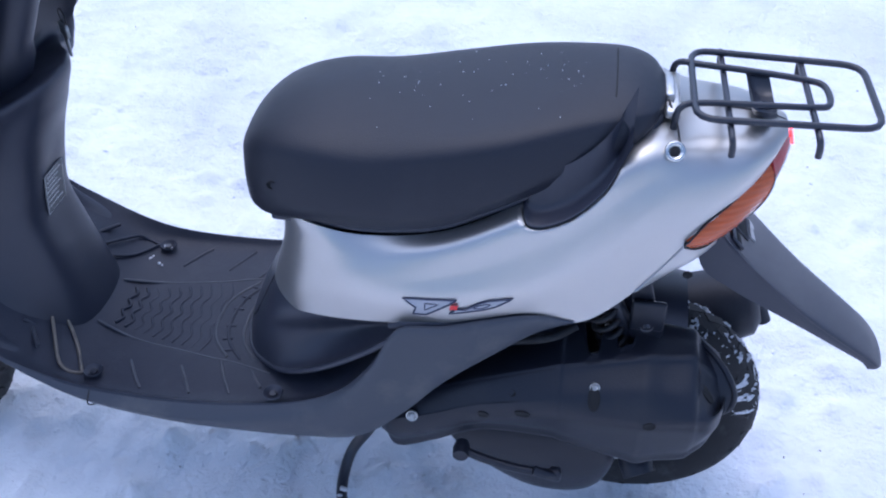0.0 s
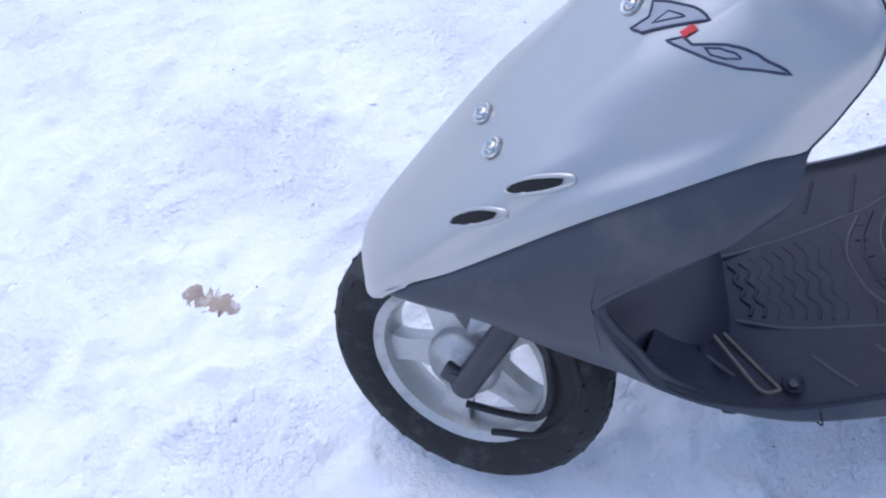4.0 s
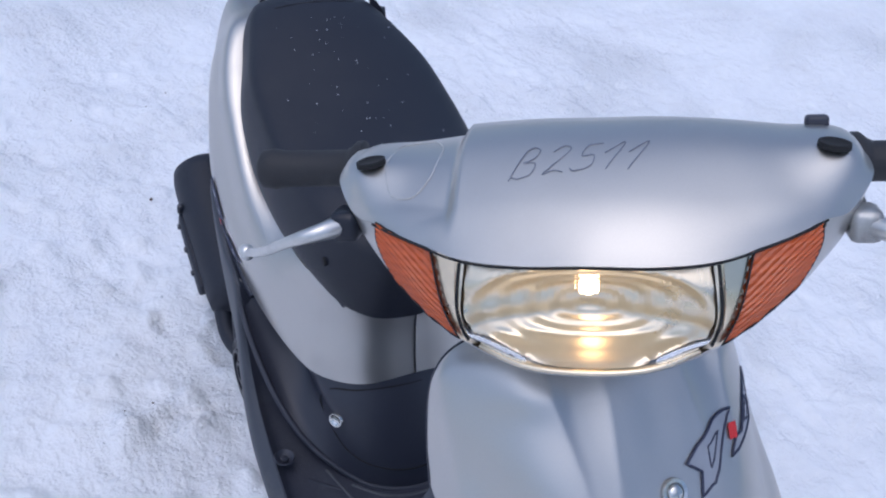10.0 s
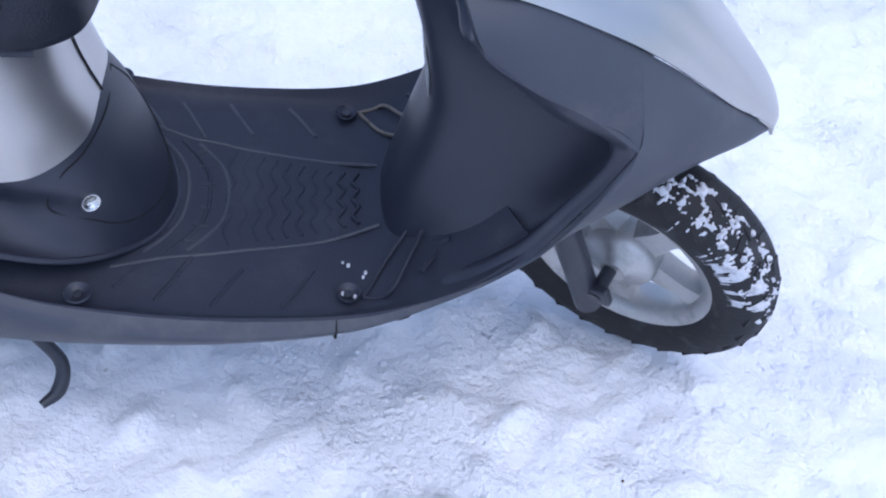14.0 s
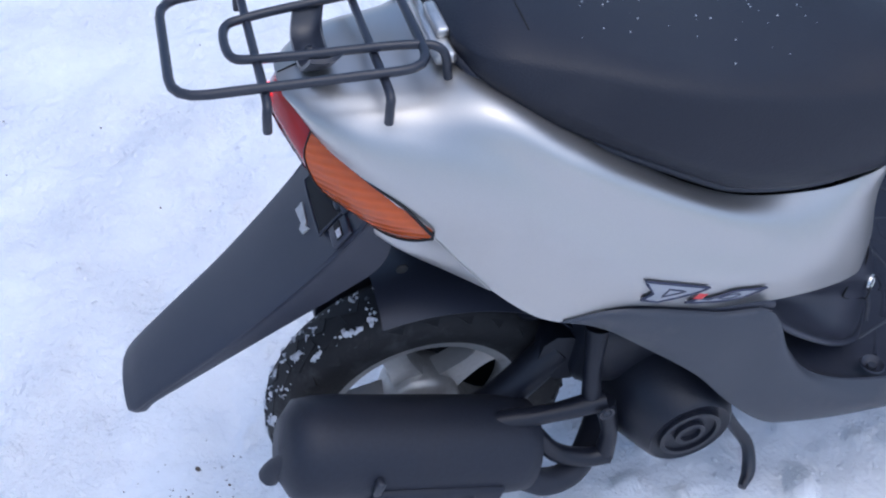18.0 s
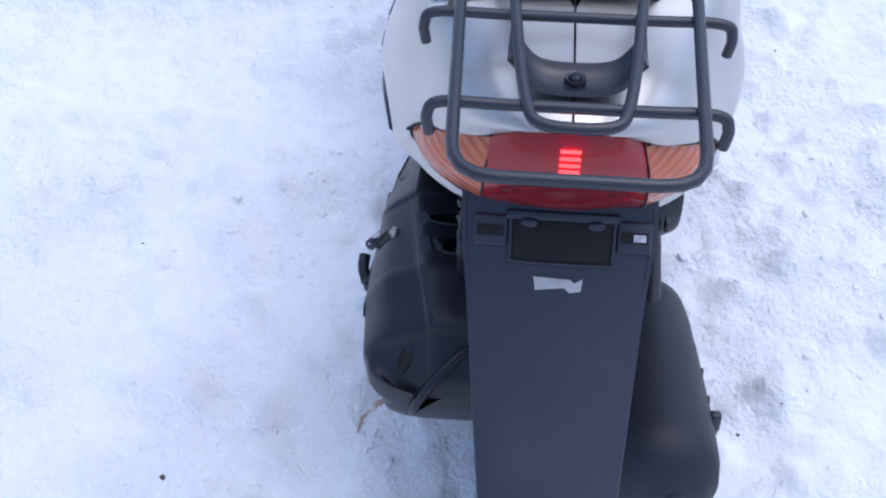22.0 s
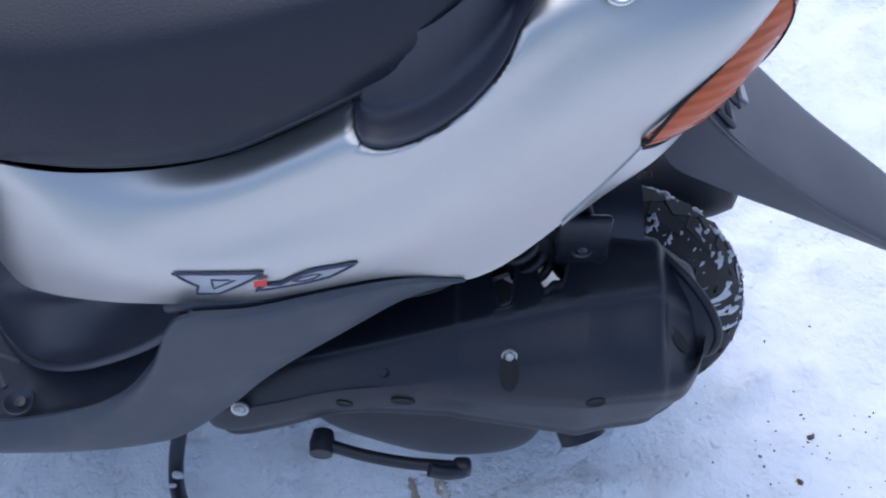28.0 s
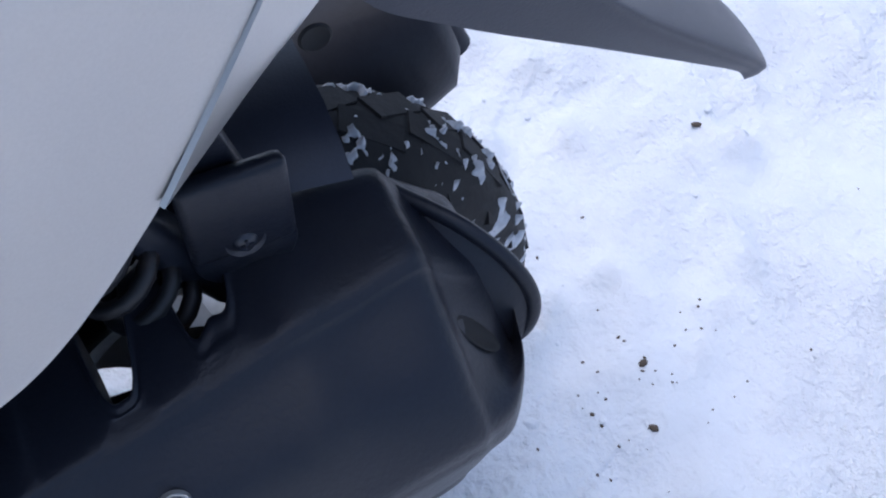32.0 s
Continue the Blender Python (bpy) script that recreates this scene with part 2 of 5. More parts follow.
def box(size, centre=(0, 0, 0), bevel=0.0, turn=(0, 0, 0)):
    """A block with rounded edges."""
    bm = bmesh.new()
    bmesh.ops.create_cube(bm, size=1)
    bmesh.ops.scale(bm, vec=size, verts=bm.verts)
    if bevel:
        bmesh.ops.bevel(bm, geom=list(bm.edges), offset=bevel, segments=2, profile=0.5, affect="EDGES")
    bmesh.ops.transform(bm, matrix=pose(*centre, *turn), verts=bm.verts)
    bm.verts.index_update()
    out = [tuple(v.co) for v in bm.verts], [tuple(v.index for v in f.verts) for f in bm.faces]
    bm.free()
    return out


def ball(r, centre, squash=(1, 1, 1), seg=12):
    bm = bmesh.new()
    bmesh.ops.create_uvsphere(bm, u_segments=seg, v_segments=max(6, seg // 2), radius=r)
    bm.verts.index_update()
    out = [(v.co.x * squash[0] + centre[0], v.co.y * squash[1] + centre[1], v.co.z * squash[2] + centre[2]) for v in bm.verts], [tuple(v.index for v in f.verts) for f in bm.faces]
    bm.free()
    return out


def part(name, mesh, material, parent=None, label="", smooth=True, thick=0.0, sharp=62, side=-1.0):
    """Links a mesh as one object under a thing or a part."""
    me = bpy.data.meshes.new(name)
    me.from_pydata([tuple(p) for p in mesh[0]], [], mesh[1])
    me.polygons.foreach_set("use_smooth", [smooth] * len(me.polygons))
    me.materials.append(material)
    me.update()
    ob = new(name, me)
    if parent:
        ob.parent = parent
    if thick:
        mod = ob.modifiers.new("thickness", "SOLIDIFY")
        mod.thickness, mod.offset = thick, side
    if sharp and smooth:
        mod = ob.modifiers.new("edges", "EDGE_SPLIT")
        mod.split_angle = radians(sharp)
    return tagged(ob, label=label)


def screw(where, normal, parent, r=0.006, material=None, name="screw", label=""):
    """A pan-head screw in a shallow washer, pointing along normal."""
    head = merge(lathe([(0, 0.0035), (r * 0.7, 0.003), (r, 0.001), (r, -0.002)], "z", 16),
                 lathe([(r * 1.15, 0.0005), (r * 1.6, 0.0012), (r * 1.7, -0.001)], "z", 20),
                 box((r * 1.1, r * 0.22, 0.0015), (0, 0, 0.0036)), box((r * 0.22, r * 1.1, 0.0015), (0, 0, 0.0036)))
    turn = Vector(normal).to_track_quat("Z", "Y").to_matrix().to_4x4()
    return part(name, moved(head, Matrix.Translation(where) @ turn), material or CHROME, parent, label)


scooter = tagged(new("scooter"), "silver and black motor scooter parked on its centre stand in snow", "scooter")
STEER = Matrix.Translation((-0.200, 0, 0.983)) @ Matrix.Rotation(radians(-36.8), 4, Vector((math.sin(radians(24)), 0, math.cos(radians(24))))) @ Matrix.Rotation(radians(24), 4, "Y")


# ---- ground ----
def snow_height(x, y):
    """Trodden, refrozen snow: low swells, kicked-up crumbs and shallow prints."""
    p = Vector((x, y, 0.3))
    fine = max(0.0, min(1.0, (3.2 - max(abs(x), abs(y))) / 1.2))
    h = 0.030 * noise.noise(p * 0.55) + 0.014 * noise.noise(p * 2.3 + Vector((3, 1, 0)))
    h += fine * (0.015 * noise.noise(p * 6.0) + 0.011 * noise.noise(p * 14.0) + 0.0075 * noise.noise(p * 33.0))
    h += 0.012 - 0.022 * math.tanh(x / 0.8) * 0.8 + 0.035 * math.tanh(y / 0.6) * 0.6
    near = math.exp(-((x - 0.1) / 1.3) ** 2 - (y / 0.7) ** 2)
    h -= near * (0.012 + 0.02 * noise.noise(p * 0.55))
    lump = noise.noise(p * 22.0 + Vector((7, 2, 1)))
    h += 0.044 * max(0.0, lump - 0.24) * (0.4 + 1.2 * near)
    pit = noise.noise(p * 9.0 + Vector((1, 9, 4)))
    h -= 0.020 * fine * max(0.0, pit - 0.38)
    scuff = noise.noise(Vector((x * 13.0 + y * 9.0, y * 30.0 - x * 6.0, 2.0)))
    h -= 0.006 * fine * max(0.0, scuff - 0.30)
    return h


def grid_line(inner, step, outer, growth):
    line = list(np.arange(0, inner, step))
    while line[-1] < outer:
        line.append(line[-1] + max(step, (line[-1] - inner) * growth + step))
    return np.array([-v for v in line[:0:-1]] + line)


gx, gy = grid_line(1.75, 0.0135, 900, 0.16), grid_line(1.5, 0.0135, 900, 0.16)
rows = []
for a in gx:
    rows.append([(a, b, (snow_height(a, b) if abs(a) < 30 and abs(b) < 30 else 0.0)) for b in gy])
SNOW = make_mat("snow", (0.82, 0.835, 0.855), 0.75, 0.0, 38, 0.07, 0.55, (0.70, 0.72, 0.76), 0.35, 3.2, stain_from=0.47, stain_to=0.66, bump_dist=0.014, detail=10.0)
# crust and loose snow differ in relief; thin dirt is trodden into it in places
nt = SNOW.node_tree
tc = nt.nodes.new("ShaderNodeTexCoord")
zone = nt.nodes.new("ShaderNodeTexNoise")
zone.inputs["Scale"].default_value, zone.inputs["Detail"].default_value, zone.inputs["Roughness"].default_value = 2.6, 5.0, 0.6
crumb = nt.nodes.new("ShaderNodeTexNoise")
crumb.inputs["Scale"].default_value, crumb.inputs["Detail"].default_value, crumb.inputs["Roughness"].default_value = 85.0, 4.0, 0.6
dirt = nt.nodes.new("ShaderNodeTexNoise")
dirt.inputs["Scale"].default_value, dirt.inputs["Detail"].default_value, dirt.inputs["Roughness"].default_value = 4.5, 9.0, 0.72
for n in (zone, crumb, dirt):
    nt.links.new(tc.outputs["Object"], n.inputs["Vector"])
amount = nt.nodes.new("ShaderNodeMapRange")
amount.inputs["From Min"].default_value, amount.inputs["From Max"].default_value = 0.38, 0.62
amount.inputs["To Min"].default_value, amount.inputs["To Max"].default_value = 0.12, 1.0
nt.links.new(zone.outputs["Fac"], amount.inputs["Value"])
first = [n for n in nt.nodes if n.bl_idname == "ShaderNodeBump"][0]
relief = nt.nodes.new("ShaderNodeBump")
relief.inputs["Distance"].default_value = 0.013
nt.links.new(amount.outputs["Result"], relief.inputs["Strength"])
nt.links.new(crumb.outputs["Fac"], relief.inputs["Height"])
nt.links.new(first.outputs["Normal"], relief.inputs["Normal"])
pit = nt.nodes.new("ShaderNodeTexNoise")
pit.inputs["Scale"].default_value, pit.inputs["Detail"].default_value, pit.inputs["Roughness"].default_value = 17.0, 3.0, 0.5
nt.links.new(tc.outputs["Object"], pit.inputs["Vector"])
sparse = nt.nodes.new("ShaderNodeMapRange")
sparse.inputs["From Min"].default_value, sparse.inputs["From Max"].default_value = 0.56, 0.85
sparse.inputs["To Min"].default_value, sparse.inputs["To Max"].default_value = 1.0, 0.0
nt.links.new(pit.outputs["Fac"], sparse.inputs["Value"])
dents = nt.nodes.new("ShaderNodeBump")
dents.inputs["Strength"].default_value, dents.inputs["Distance"].default_value = 0.4, 0.014
nt.links.new(sparse.outputs["Result"], dents.inputs["Height"])
nt.links.new(relief.outputs["Normal"], dents.inputs["Normal"])
shader = nt.nodes["Principled BSDF"]
nt.links.new(dents.outputs["Normal"], shader.inputs["Normal"])
soil = nt.nodes.new("ShaderNodeMapRange")
soil.inputs["From Min"].default_value, soil.inputs["From Max"].default_value = 0.57, 0.74
soil.inputs["To Max"].default_value = 0.34
nt.links.new(dirt.outputs["Fac"], soil.inputs["Value"])
tan = nt.nodes.new("ShaderNodeMix")
tan.data_type = "RGBA"
tan.inputs["B"].default_value = (0.56, 0.54, 0.52, 1)
nt.links.new(soil.outputs["Result"], tan.inputs["Factor"])
nt.links.new(shader.inputs["Base Color"].links[0].from_socket, tan.inputs["A"])
nt.links.new(tan.outputs["Result"], shader.inputs["Base Color"])
tagged(part("ground", grid_mesh(np.array(rows)), SNOW, sharp=0), "trodden refrozen white snow with kicked-up crumbs", "snow", kind="structure")

# ---- rear bodywork ----
COWL = [
    [(.066, 0, .60), (.067, 0, .55), (.063, 0, .515), (.055, 0, .483), (.045, 0, .453)],
    [(.070, .06, .60), (.073, .064, .555), (.070, .067, .52), (.060, .069, .485), (.05, .071, .449)],
    [(.092, .105, .60), (.104, .113, .56), (.104, .12, .525), (.094, .122, .485), (.087, .120, .444)],
    [(.13, .125, .595), (.15, .138, .565), (.155, .148, .535), (.146, .150, .50), (.129, .146, .456)],
    [(.20, .13, .588), (.21, .15, .567), (.215, .165, .542), (.215, .171, .515), (.21, .167, .474)],
    [(.30, .13, .605), (.305, .156, .597), (.31, .17, .565), (.31, .182, .535), (.31, .178, .495)],
]
COWL_REAR = [
    [(.40, .12, .655), (.405, .150, .648), (.41, .163, .61), (.415, .178, .565), (.415, .174, .522)],
    [(.47, .09, .70), (.475, .137, .692), (.48, .150, .655), (.485, .164, .60), (.48, .162, .505)],
    [(.53, .03, .733), (.535, .106, .731), (.54, .130, .695), (.545, .146, .64), (.54, .145, .545)],
    [(.59, 0, .737), (.593, .075, .730), (.597, .106, .705), (.600, .123, .66), (.597, .125, .616)],
    [(.65, 0, .735), (.652, .055, .731), (.655, .082, .716), (.655, .095, .692), (.650, .096, .667)],
    [(.685, 0, .731), (.686, .033, .728), (.687, .053, .72), (.686, .065, .707), (.680, .068, .690)],
    [(.708, 0, .724), (.708, .010, .723), (.707, .020, .722), (.706, .028, .719), (.702, .033, .716)],
]
cowl = skin(COWL + COWL_REAR, 180, 60)
right = part("side_cowl", grid_mesh(cowl, flip=True), SILVER, scooter, "silver painted rear side cowl", thick=0.003, side=-1)
HOLLOW = curve_through([(.394, .690), (.401, .650), (.418, .641), (.448, .651), (.478, .673), (.503, .704), (.520, .745)], 60)
dent = skin(COWL + COWL_REAR, 260, 90)
pushed = np.zeros(dent.shape[:2])
for i in range(dent.shape[0]):
    for j in range(dent.shape[1]):
        x, y, z = dent[i, j]
        low = float(np.interp(x, HOLLOW[:, 0], HOLLOW[:, 1]))
        pushed[i, j] = max(0.0, min(1.0, (z - low + .002) / 0.012)) * (1 if .36 < x < .525 and y > .05 else 0)
        dent[i, j, 1] = y - 0.045 * pushed[i, j]
        dent[i, j, 2] = z - 0.006 * pushed[i, j]
left = part("side_cowl", mirrored(grid_mesh(dent, flip=True)), SILVER, scooter, "silver painted rear side cowl with a hollow under the seat", thick=0.003, side=-1)
part("cowl_seam", tube([(x - .0012, 0, z) for x, y, z in COWL[0]], .0011, 6), DARK, left)
part("tail_seam", tube([(.56, 0, .7365), (.59, 0, .7375), (.65, 0, .7355), (.685, 0, .7315), (.706, 0, .7245)], .0009, 6), DARK, left)

lip = grid_mesh(skin([[(.597, .1265, .614), (.572, .1365, .583), (.545, .1462, .550)], [(.612, .108, .595), (.603, .115, .578), (.585, .119, .563)], [(.630, .089, .590), (.625, .093, .578), (.615, .096, .570)], [(.647, .072, .592), (.642, .075, .584), (.636, .077, .578)]], 16, 8), flip=True)
for sgn, own in ((1, right), (-1, left)):
    part("tail_lip", lip if sgn > 0 else mirrored(lip), SILVER, own, thick=.002)

# ---- seat ----
SEAT = [(.0215, .008, .602, .010, .624, .008, .642, .644), (.024, .036, .591, .041, .630, .035, .655, .661), (.036, .075, .586, .083, .633, .070, .674, .687), (.072, .102, .586, .119, .64, .098, .694, .711),
        (.13, .116, .594, .140, .642, .116, .705, .724), (.21, .130, .600, .150, .648, .124, .708, .728), (.30, .133, .617, .150, .655, .127, .724, .740),
        (.38, .127, .655, .143, .685, .121, .742, .756), (.45, .111, .686, .121, .715, .103, .757, .771), (.51, .089, .714, .101, .738, .084, .766, .779),
        (.542, .066, .738, .075, .750, .066, .762, .771), (.557, .03, .748, .034, .753, .03, .758, .760)]
prof = []
for x, hb, zb, hs, zs, hh, zh, zt in SEAT:
    half = [(x, hb * .55, zb - .004), (x, hb, zb), (x, hb + (hs - hb) * .85, zb + (zs - zb) * .45), (x, hs, zs), (x, hs - (hs - hh) * .35, zs + (zh - zs) * .6), (x, hh, zh), (x, hh * .6, zh + (zt - zh) * .7), (x, 0, zt)]
    prof.append(half + [(a, -b, c) for a, b, c in half[-2::-1]])
seat_grid = skin(prof, 60, 61)
seat = part("seat", grid_mesh(seat_grid, cap=True, flip=True), VINYL, scooter, "black vinyl seat with a few grains of snow", sharp=60)
for sgn in (1, -1):
    crown = seat_grid.reshape(-1, 3)
    crown = crown[crown[:, 2] > .72]
    part("seam", tube([(lambda p: (p[0], p[1], p[2] - .0004))((.497, sgn * y, float(crown[np.argmin((crown[:, 0] - .497) ** 2 + (crown[:, 1] - sgn * y) ** 2), 2]))) for y in (0, .02, .04, .06)], .0012, 6, n=0), DARK, seat)
    part("button", lathe([(0, .002), (.005, .0015), (.006, -.001)], "y", 12, (.085, sgn * .1255, .65)), DARK, seat)
trim = curve_through([(a, b, c - .004) for a, b, c in [(p[0], p[1] * .97, p[2]) for p in SEAT[3:]]], 40)
part("seat_base", merge(tube(list(map(tuple, trim[::3])), .005, 6), tube([(a, -b, c) for a, b, c in trim[::3]], .005, 6)), BLACK, seat)

# ---- tail lamp ----
AMB = [[(.597, .1255, .621), (.596, .126, .618), (.596, .126, .615), (.597, .125, .612)],
       [(.622, .116, .646), (.628, .116, .63), (.625, .112, .612), (.612, .107, .597)],
       [(.650, .097, .667), (.658, .097, .645), (.651, .095, .618), (.630, .089, .592)],
       [(.690, .056, .699), (.696, .059, .673), (.684, .062, .634), (.650, .065, .596)]]
REDL = [AMB[-1], [(.702, .033, .715), (.709, .034, .69), (.696, .035, .65), (.661, .037, .602)], [(.709, 0, .722), (.717, 0, .697), (.704, 0, .655), (.669, 0, .607)]]
REDL = REDL + [[(x, -y, z) for x, y, z in r] for r in REDL[-2::-1]]
for r in AMB[1:]:
    r[0] = (r[0][0] - .004, r[0][1] - .004, r[0][2])
for r in REDL[1:-1]:
    r[0] = (r[0][0] - .003, r[0][1], r[0][2] - .002)
tail = part("tail_lamp", grid_mesh(skin(REDL, 30, 10), flip=True), RED, scooter, "lit red tail lamp lens", thick=.006, side=-1)
for sgn in (1, -1):
    m = grid_mesh(skin(AMB, 16, 10), flip=True)
    part("indicator_lens", m if sgn > 0 else mirrored(m), AMBER, tail, "amber rear indicator lens", thick=.006, side=-1)
    top, low_ = [(x + .001, sgn * y, z + .001) for x, y, z in (r[1] for r in AMB[:1])] + [(r[0][0] + .002, sgn * (r[0][1] + .003), r[0][2] - .001) for r in AMB], [(r[-1][0], sgn * r[-1][1], r[-1][2] - .001) for r in AMB]
    part("lens_gap", merge(tube(top[1:], .0016, 6), tube(low_, .0016, 6), tube([top[1], top[0], low_[0]], .0018, 6)), DARK, tail)
    part("lens_joint", tube([(x + .0006, sgn * y, z) for x, y, z in map(tuple, curve_through(AMB[-1], 8))], .0008, 6), DARK, tail)
# glowing bars paint the bulb's reflections onto the lens
for x, z in ((.7145, .7105), (.7163, .7055), (.7177, .7005), (.7186, .6955)):
    part("bulb_reflection", box((.0025, .014, .0017), (x, .0, z), .0005), LIT_RED, tail, "bulb reflection in the red lens, drawn as a glowing bar")
DEEP = make_mat("deep_red", (0.17, 0.005, 0.010), 0.2, coat=0.1)
lens_pts = skin(REDL, 90, 40).reshape(-1, 3)


def on_lens(y, z):
    p = lens_pts[np.argmin((lens_pts[:, 1] - y) ** 2 + (lens_pts[:, 2] - z) ** 2)]
    return float(p[0]) + .0007, y, z


dome = [[on_lens(y, .648 + t_ * (.036 * max(0.0, 1 - abs(y / .050) ** 2.2) + .004)) for t_ in np.linspace(0, 1, 8)] for y in np.linspace(-.049, .049, 30)]
part("reflector_shade", grid_mesh(np.array(dome)), DEEP, tail, "dark bulb housing behind the red lens")

# ---- lower side panels and floor ----
EDGE = [(-.687, .058, .492), (-.655, .072, .517), (-.610, .092, .549), (-.535, .122, .610), (-.470, .144, .656), (-.410, .158, .691), (-.356, .166, .713), (-.300, .166, .722)]


def edge_at(x):
    """The seam between the front cover and the grey panel, at a given x."""
    ex = [p[0] for p in EDGE]
    return x, float(np.interp(x, ex, [p[1] for p in EDGE])), float(np.interp(x, ex, [p[2] for p in EDGE]))


RIM = [(-.490, .177, .557), (-.462, .183, .50), (-.428, .183, .428), (-.40, .185, .394), (-.35, .191, .358), (-.28, .191, .322), (-.21, .190, .303), (-.10, .190, .297), (0, .189, .303), (.10, .188, .322), (.165, .187, .355), (.21, .186, .409), (.25, .185, .482), (.31, .183, .494), (.38, .179, .514), (.43, .174, .521), (.474, .165, .508)]
LOW = [(-.475, .140, .402), (-.45, .150, .393), (-.42, .158, .375), (-.39, .164, .360), (-.34, .172, .332), (-.28, .180, .292), (-.21, .185, .268), (-.10, .187, .253), (0, .187, .248), (.10, .187, .248), (.17, .185, .255), (.21, .183, .275), (.26, .180, .325), (.31, .178, .385), (.38, .172, .446), (.43, .166, .484), (.474, .162, .503)]
strip = []
for (x, y, z), (u, v, w) in zip(RIM, LOW):
    d = min(.010, .1 * (z - w) + .002) + .013 * max(0.0, 1 - ((x + .06) / .30) ** 2)
    strip.append([(x, y, z), (x, y + d * .7, z - d * .6), (.6 * x + .4 * u, .6 * y + .4 * v + d, .6 * z + .4 * w), (.2 * x + .8 * u, .2 * y + .8 * v + d * .6, .2 * z + .8 * w), (u, v, w)])
strip[0] = [(-.490, .177, .557), (-.486, .182, .535), (-.478, .178, .487), (-.475, .162, .44), (-.475, .140, .402)]
side = grid_mesh(skin(strip, 110, 14), flip=True)
NOSE = [[(-.687, .058, .492), (-.686, .058, .486), (-.685, .055, .480), (-.683, .050, .473)],
        [edge_at(-.655), (-.652, .083, .505), (-.645, .088, .490), (-.638, .078, .474)],
        [edge_at(-.588), (-.587, .120, .545), (-.585, .125, .50), (-.585, .098, .456)],
        [edge_at(-.53), (-.53, .148, .57), (-.53, .151, .49), (-.53, .117, .424)]]
NOSE = [list(map(tuple, curve_through(r, 7))) for r in NOSE]
NOSE.append([edge_at(-.478), (-.479, .162, .624), (-.486, .174, .592), (-.490, .177, .557), (-.478, .178, .487), (-.475, .162, .44), (-.475, .140, .402)])
OVER = [[edge_at(-.478), (-.479, .162, .624), (-.486, .174, .592), (-.490, .177, .557)],
        [edge_at(-.42), (-.42, .174, .655), (-.421, .185, .628), (-.429, .188, .608)],
        [edge_at(-.36), (-.362, .180, .688), (-.365, .190, .665), (-.370, .193, .641)],
        [(-.301, .166, .720), (-.306, .177, .706), (-.313, .186, .690), (-.322, .188, .674)]]
for rows_ in (NOSE, OVER):
    for r in rows_:
        r[0] = (r[0][0] + .002, r[0][1] - .003, r[0][2] - .001)
nose = merge(grid_mesh(skin(NOSE, 40, 14), flip=True), grid_mesh(skin(OVER, 30, 10), flip=True))
for sgn in (1, -1):
    part("lower_side_panel", side if sgn > 0 else mirrored(side), GREY, scooter, "dark grey plastic lower side panel", thick=.003, side=-1)
    part("panel_joint", tube([(-.212, sgn * .1925, .300), (-.2118, sgn * .2045, .291), (-.211, sgn * .205, .283), (-.21, sgn * .190, .268)], .0012, 6), DARK, scooter)
    part("front_side_panel", nose if sgn > 0 else mirrored(nose), GREY, scooter, "dark grey plastic panel beside the front cover", thick=.003, side=-1)

FLOOR = [[(-.36, 0, .42), (-.37, .06, .42), (-.40, .12, .405), (-.42, .15, .40), (-.425, .174, .42)],
         [(-.31, 0, .34), (-.315, .06, .34), (-.33, .12, .342), (-.34, .16, .345), (-.35, .190, .36)],
         [(-.26, 0, .297), (-.26, .06, .297), (-.265, .12, .298), (-.27, .165, .301), (-.28, .191, .323)],
         [(-.20, 0, .286), (-.20, .06, .286), (-.20, .12, .286), (-.205, .172, .288), (-.21, .190, .304)],
         [(-.10, 0, .286), (-.10, .06, .286), (-.10, .12, .286), (-.10, .172, .287), (-.10, .190, .298)],
         [(0, 0, .293), (0, .06, .293), (0, .12, .294), (0, .172, .294), (0, .189, .304)],
         [(.09, 0, .31), (.09, .06, .31), (.09, .12, .312), (.095, .170, .312), (.10, .188, .323)],
         [(.16, 0, .35), (.16, .06, .35), (.16, .12, .35), (.162, .170, .347), (.165, .187, .356)],
         [(.21, 0, .41), (.21, .06, .41), (.21, .12, .41), (.21, .168, .405), (.21, .186, .41)],
         [(.25, 0, .47), (.25, .06, .47), (.25, .12, .47), (.25, .165, .472), (.25, .185, .483)]]
fl = skin(whole(FLOOR), 60, 33)
deck = part("floorboard", grid_mesh(fl, flip=True), MAT, scooter, "scuffed black plastic footboard with raised ribs", thick=.004, side=-1)


def floor_z(x):
    return float(np.interp(x, [-.31, -.26, -.20, -.10, 0, .09, .16], [.34, .297, .286, .286, .293, .31, .35]))


def rib(points, w=.0042):
    return tube([(x, y, floor_z(x) - .0020) for x, y in points], w, 8)


